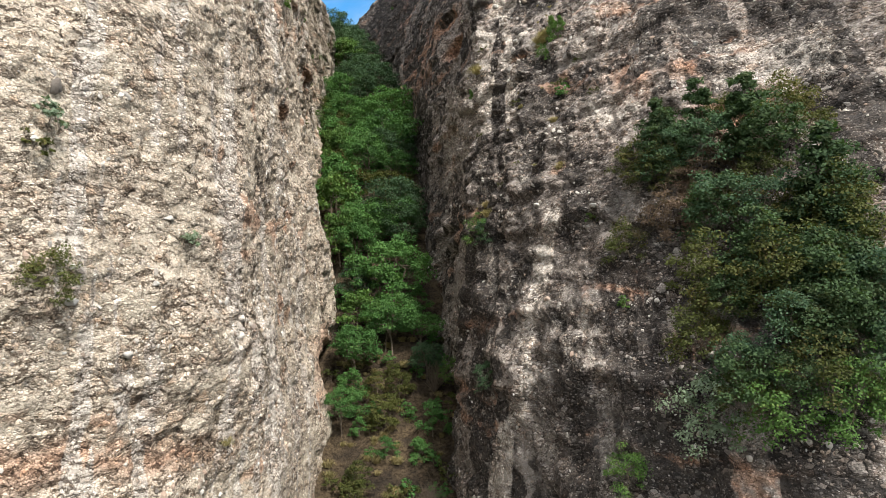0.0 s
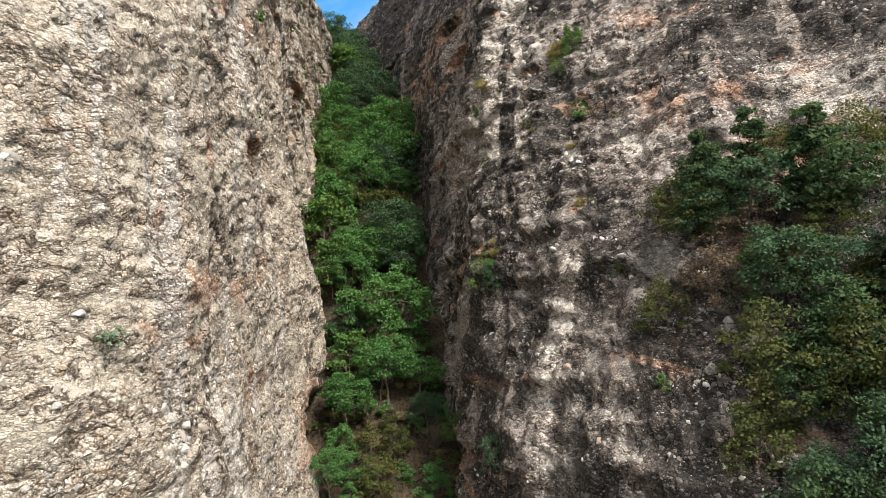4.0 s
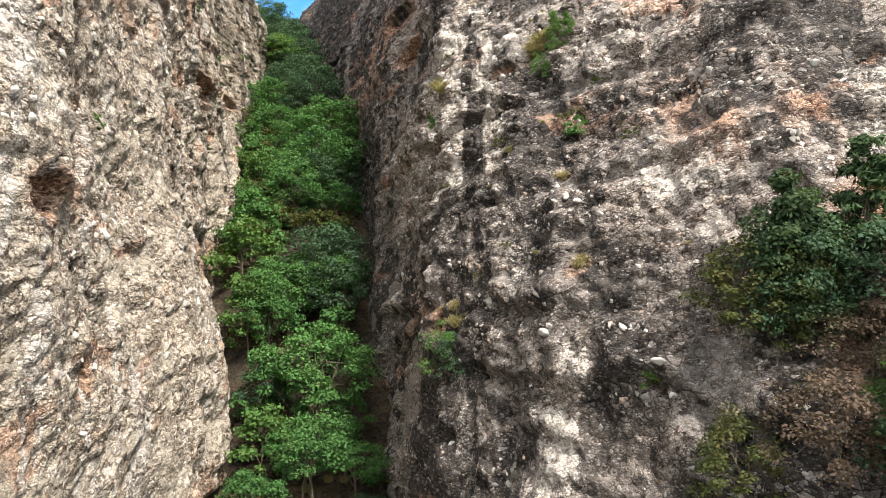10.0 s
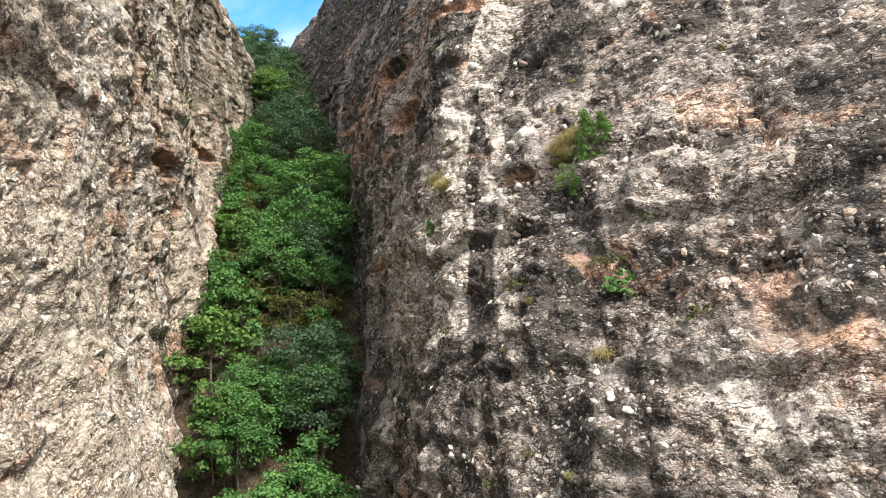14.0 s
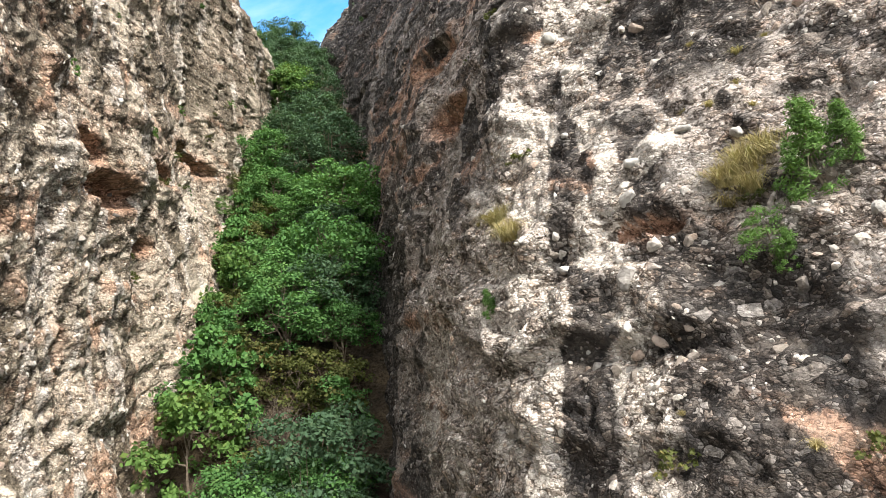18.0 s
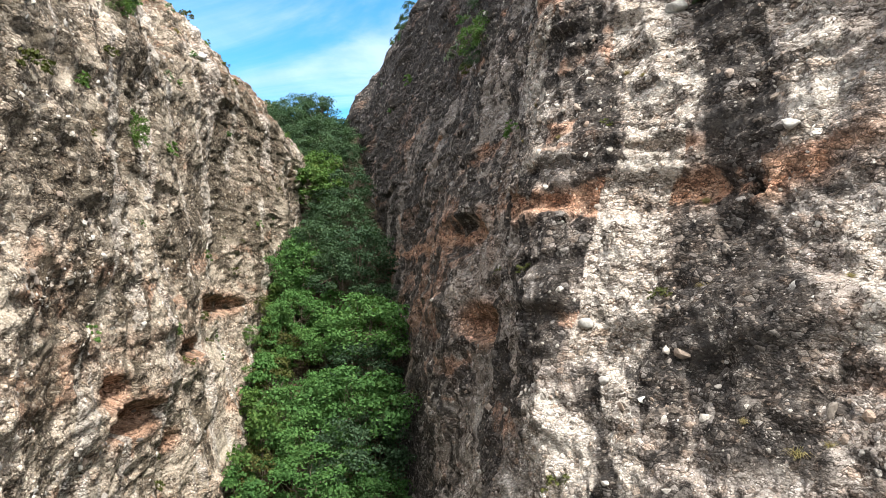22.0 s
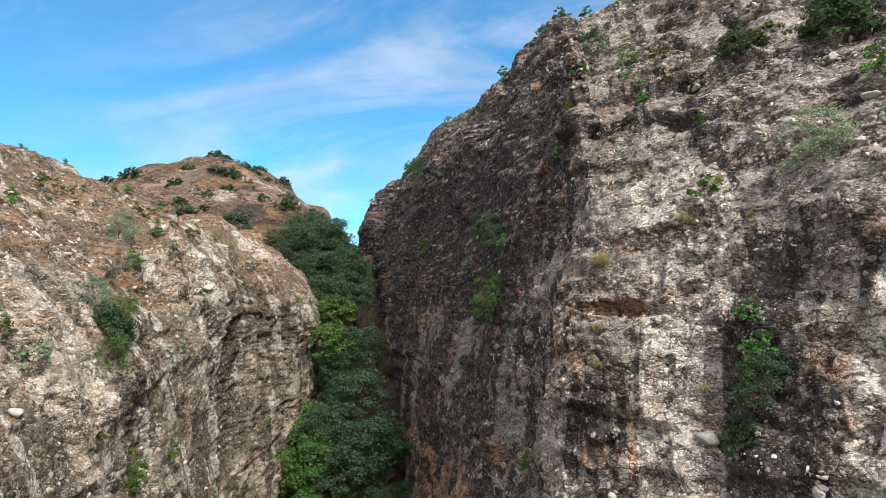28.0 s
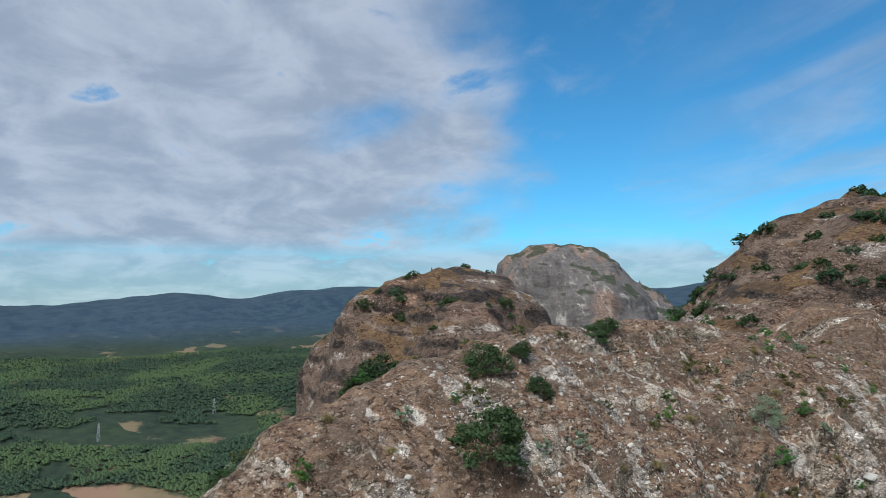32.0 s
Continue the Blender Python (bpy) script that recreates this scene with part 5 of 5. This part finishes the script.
for src, x, y, z, size in ((long_grass, 2.7, 52.9, 49.6, 1.0), (long_grass, 2.4, 54.2, 50.4, 0.9), (grass[0], 7.3, 42.4, 42.7, 1.5), (grass[1], 7.6, 39.8, 38.6, 1.4), (grass[0], 7.2, 39.7, 38.4, 1.2), (long_grass, 2.8, 44.0, 36.4, 0.9), (grass[1], 3.1, 44.6, 37.1, 1.6),
                           (long_grass, 7.6, 48.4, 50.9, 1.0), (long_grass, 7.3, 48.5, 50.5, 0.9), (long_grass, 8.0, 48.2, 51.1, 0.8), (long_grass, 7.7, 48.1, 50.2, 0.8), (grass[0], 7.2, 48.2, 49.9, 1.2), (grass[0], 8.6, 50.7, 54.3, 0.9), (grass[1], 8.0, 50.7, 52.7, 0.9), (grass[0], 8.4, 50.2, 52.6, 0.7), (long_grass, 5.9, 62.7, 75.5, 0.8), (long_grass, 9.1, 62.0, 76.9, 0.6),
                           (grass[0], 5.8, 62.3, 72.4, 1.6), (grass[1], 9.4, 62.1, 77.0, 1.4)):
    on_east(src, x, y, z, size, group="grass on the shady cliff")

# the wooded ledge below the shady wall
for k, x, y, z, size in ((1, 12.2, 33.6, 37.6, 0.9), (0, 13.3, 32.4, 36.7, 1.0), (2, 10.5, 35.0, 36.5, 0.8), (1, 16.2, 31.0, 36.2, 1.1), (0, 13.4, 29.9, 33.4, 1.0), (3, 10.9, 31.5, 33.3, 0.7), (3, 12.4, 32.0, 34.6, 0.7),
                         (2, 11.7, 28.6, 30.1, 0.95), (1, 13.9, 27.6, 31.2, 1.0), (2, 14.4, 26.2, 29.8, 1.1), (1, 15.1, 25.2, 29.4, 1.1), (2, 10.2, 32.4, 32.3, 0.7), (2, 11.1, 27.0, 27.8, 0.9), (0, 12.0, 26.2, 27.1, 0.7),
                         (4, 10.8, 26.6, 25.0, 0.85), (5, 13.6, 25.0, 25.7, 0.9)):
    on_east(slope_bush[k], x, y, z, size, group="bushes on the wooded ledge")
for k, x, y, z, size in ( (5, 14.8, 24.4, 25.7, 0.8), (1, 15.4, 24.8, 27.8, 1.0), (0, 14.8, 29.0, 33.0, 0.9), (2, 12.6, 28.0, 29.0, 0.9), (1, 12.8, 30.6, 33.0, 0.8), (0, 12.0, 33.8, 37.0, 0.75),
                         (5, 12.6, 31.0, 33.8, 0.5), (3, 14.0, 31.5, 35.2, 0.7), (2, 11.0, 34.0, 36.2, 0.7), (1, 17.0, 28.0, 33.4, 1.1), (4, 11.6, 33.8, 37.8, 0.5), (2, 15.8, 27.0, 31.4, 1.0), (1, 13.2, 25.6, 28.4, 0.8), (5, 16.0, 24.2, 26.0, 0.8)):
    on_east(slope_bush[k], x, y, z, size, group="bushes on the wooded ledge")
for x, y, z, size in ((12.4, 34.0, 37.8, 0.6), (13.8, 33.5, 38.2, 0.55), (15.6, 31.4, 36.6, 0.75), (16.6, 28.6, 33.0, 0.8)):
    on_east(pine, x, y, z, size, group="trees on the wooded ledge")


ledge_rng = np.random.default_rng(81)
for k in range(34):
    x = ledge_rng.uniform(11.2, 18.5)
    y = ledge_rng.uniform(24, 34)
    on_east(slope_bush[(1, 2, 1, 0, 2)[k % 5]], x, y, 26 + 1.25 * (y - 24) + 0.3 * (x - 13), ledge_rng.uniform(0.55, 0.95), group="bushes on the wooded ledge")


def make_dead_root():
    """A bleached, twisted stump with three broken arms."""
    root = tagged(new("dead_stump"), "bleached twisted dead stump on the cliff ledge", "stump")
    bm = bmesh.new()
    for k, (a, b, c) in enumerate((((0, 0, -0.15), (0.05, -0.1, 0.25), (-0.12, -0.15, 0.5)), ((0, 0, -0.1), (0.16, -0.08, 0.15), (0.34, -0.12, 0.22)), ((0.02, -0.02, 0.0), (-0.14, -0.1, 0.1), (-0.2, -0.2, -0.25)))):
        path = [Vector(a).lerp(Vector(b), t) if t <= 1 else Vector(b).lerp(Vector(c), t - 1) for t in (0, 0.5, 1.0, 1.5, 2.0)]
        path = [q + Vector((0.025 * math.sin(5 * i + k), 0.02 * math.cos(4 * i), 0)) for i, q in enumerate(path)]
        tube(bm, path, [0.09, 0.075, 0.06, 0.045, 0.015], 8)
    me = bpy.data.meshes.new("dead_stump")
    bm.to_mesh(me)
    bm.free()
    part("wood", me, DEADWOOD, root)
    return root


on_east(make_dead_root(), 7.8, 47.5, 49.6, 1.05, group="")


def strew(grid, normals, sources, count, rows, weight, sizes, seed, group):
    r = np.random.default_rng(seed)
    place, n = scatter(r, grid, normals, count, rows, weight)
    for k in range(count):
        src = sources[int(r.integers(0, len(sources)))]
        plant(src, Vector(place[k]) - Vector(n[k]) * 0.04, float(r.uniform(*sizes)), lean=Vector(n[k]), group=group)


upper = lambda q, n: smooth(q[:, 2], 66, 76) * smooth(n[:, 2], 0.1, 0.5) * smooth(-q[:, 1], -112, -90)
strew(west, west_n, tuft + [tuft[2], tuft[1]], 120, 585, upper, (0.6, 1.5), 61, "shrubs on the sunny cliff")
strew(west, west_n, grass, 90, 585, upper, (0.7, 1.4), 62, "grass on the sunny cliff")
strew(west, west_n, [tuft[0], tuft[1]], 45, 430, lambda q, n: smooth(q[:, 1], 50, 60) * smooth(q[:, 2], 36, 55) * smooth(n[:, 2], -0.1, 0.3), (0.4, 1.1), 63, "shrubs on the sunny cliff")
strew(east, east_n, tuft, 70, 605, lambda q, n: smooth(q[:, 2], 70, 82) * smooth(n[:, 2], 0.1, 0.5) * smooth(-q[:, 0], -20, -12), (0.7, 1.8), 64, "shrubs on the shady cliff")
strew(east, east_n, grass + [tuft[1]], 60, 560, lambda q, n: smooth(q[:, 2], 34, 50) * smooth(n[:, 2], 0.1, 0.5) * (q[:, 0] > 1.5) * (q[:, 0] < 13) * smooth(-q[:, 1], -75, -60), (0.4, 0.9), 65, "grass on the shady cliff")

# dry grass and low growth on the ravine's lower slope
for k in range(150):
    x, y = rng.uniform(-9, 2.5), rng.uniform(38, 54)
    plant((grass[0], grass[1], tuft[3], tuft[1], grass[0])[k % 5], Vector((x, y, ground_at(x, y) - 0.05)), rng.uniform(0.9, 2.0), group="growth on the ravine slope")

# ---- bushes on the hills behind ----
far_bush = [make_tree("hill_bush", 260 + k, 1.9, 2.0, (LEAF_SHADE, LEAF_DARK)[k], 480, 0.31, ("dark evergreen bush on the hillside", "green bush on the hillside")[k], 36, trunk=0.06, category="bush", low=-1.3, arms=0) for k in range(2)]
for g, n, seed, weight in ((hill_near, 62, 71, lambda q, m: smooth(q[:, 2], 72, 84) * (0.06 + smooth(-q[:, 0] - 0.9 * (q[:, 1] - 140), 58, 75) * smooth(-q[:, 1], -165, -140)) * smooth(-q[:, 1], -172, -160)),
                           (hill_near, 20, 73, lambda q, m: smooth(q[:, 2], 98, 104)), (hill_near, 40, 74, lambda q, m: smooth(q[:, 2], 80, 88) * smooth(-q[:, 1], -165, -150) * smooth(q[:, 0], -62, -45)), (hill_dome, 34, 72, lambda q, m: smooth(q[:, 2], 72, 84))):
    strew(g - np.array([0, 0, 0.8]), np.zeros_like(g) + np.array([0, 0, 1.0]), far_bush + far_bush[:1], n, len(g) - 2, weight, (0.35, 1.0), seed, "bushes on the hills")

# ---- valley: far woods and two pylons ----


def far_woods():
    r = np.random.default_rng(9)
    n = 62000
    way = np.radians(r.uniform(58, 97, n))
    dist = 650 + 2150 * r.uniform(0, 1, n) ** 0.8
    x, y = -np.sin(way) * dist, 36 + np.cos(way) * dist
    q = np.stack([x, y, 0 * x], 1)
    keep = (fbm(q / 330.0, 3, seed=31) + 0.35 * fbm(q / 60.0, 2, seed=33) > -0.75) & (np.hypot(x + 1130, y - 60) > 230)
    x, y = x[keep], y[keep]
    z = ground_height(x, y)
    shape = np.array([[1, 0, -0.2], [0, 1.1, 0], [-0.9, 0, -0.1], [0, -1, 0.1], [0.1, 0, 0.75], [0, 0, -0.8]])
    faces = np.array([[0, 1, 4], [1, 2, 4], [2, 3, 4], [3, 0, 4], [1, 0, 5], [2, 1, 5], [3, 2, 5], [0, 3, 5]])
    size = r.uniform(2.6, 4.8, len(x))
    v = shape[None] * size[:, None, None] + np.stack([x, y, z + size * 0.9 + 2.0], 1)[:, None]
    f = faces[None] + (np.arange(len(x)) * len(shape))[:, None, None]
    ob = new("woods", joined("woods", [(v.reshape(-1, 3), f.reshape(-1, 3))]))
    ob.data.materials.append(WOODS)
    tagged(ob, "pine and oak woods on the valley floor", "woods", kind="stuff")


def woods_material():
    put, maths, step, mixc, finish = material("far_woods")
    geo = put("ShaderNodeNewGeometry")
    w = put("ShaderNodeTexNoise", {"Vector": put("ShaderNodeMapping", {"Vector": geo.outputs["Position"], "Scale": (1, 1, 0)}).outputs[0], "Scale": 0.0030, "Detail": 4.0}).outputs[0]
    c = mixc(geo.outputs["Random Per Island"], (0.013, 0.030, 0.020), (0.036, 0.062, 0.031))
    # the light green patches carry sunlit areas of the woods as colour
    return finish(mixc(maths("MULTIPLY", step(w, 0.47, 0.58), 0.7), c, (0.058, 0.094, 0.034)), 0.85)


WOODS = woods_material()
far_woods()
STEEL = simple_material("galvanised_steel", (0.32, 0.33, 0.34), (0.45, 0.46, 0.47), 1.0, 0.5, 0.0)


def bar(bm, a, b, r):
    tube(bm, [Vector(a), Vector(b)], [r, r], 4)


def mesh_of(name, build):
    bm = bmesh.new()
    build(bm)
    me = bpy.data.meshes.new(name)
    bm.to_mesh(me)
    bm.free()
    return me


def make_pylon():
    root = tagged(new("power_pylon"), "grey steel lattice pylon standing in the woods", "pylon", "pylons in the valley")
    for sx in (-1, 1):
        for sy in (-1, 1):
            part("leg", mesh_of("leg", lambda bm: bar(bm, (sx * 3.2, sy * 3.2, -1), (sx * 0.5, sy * 0.5, 40), 0.22)), STEEL, root)
    for z, w in ((29, 6.5), (33, 5.5), (37, 4.5)):
        part("crossarm", mesh_of("crossarm", lambda bm: (bar(bm, (-w, 0, z), (w, 0, z), 0.2), bar(bm, (-w, 0, z), (0, 0, z + 1.6), 0.12), bar(bm, (w, 0, z), (0, 0, z + 1.6), 0.12))), STEEL, root)

    def braces(bm):
        for k in range(9):
            z0, z1 = k * 4.4, (k + 1) * 4.4
            a, b = 3.2 - 2.7 * z0 / 40, 3.2 - 2.7 * z1 / 40
            for sy in (-1, 1):
                bar(bm, (-a, sy * a, z0), (b, sy * b, z1), 0.12)
                bar(bm, (sy * a, -a, z0), (sy * b, b, z1), 0.12)
    part("braces", mesh_of("braces", braces), STEEL, root)
    return root


pylon = make_pylon()
for x, y in ((-1795, 490), (-1640, 205)):
    plant(pylon, Vector((x, y, ground_at(x, y))), 1.0, 0.4, group="pylons in the valley")
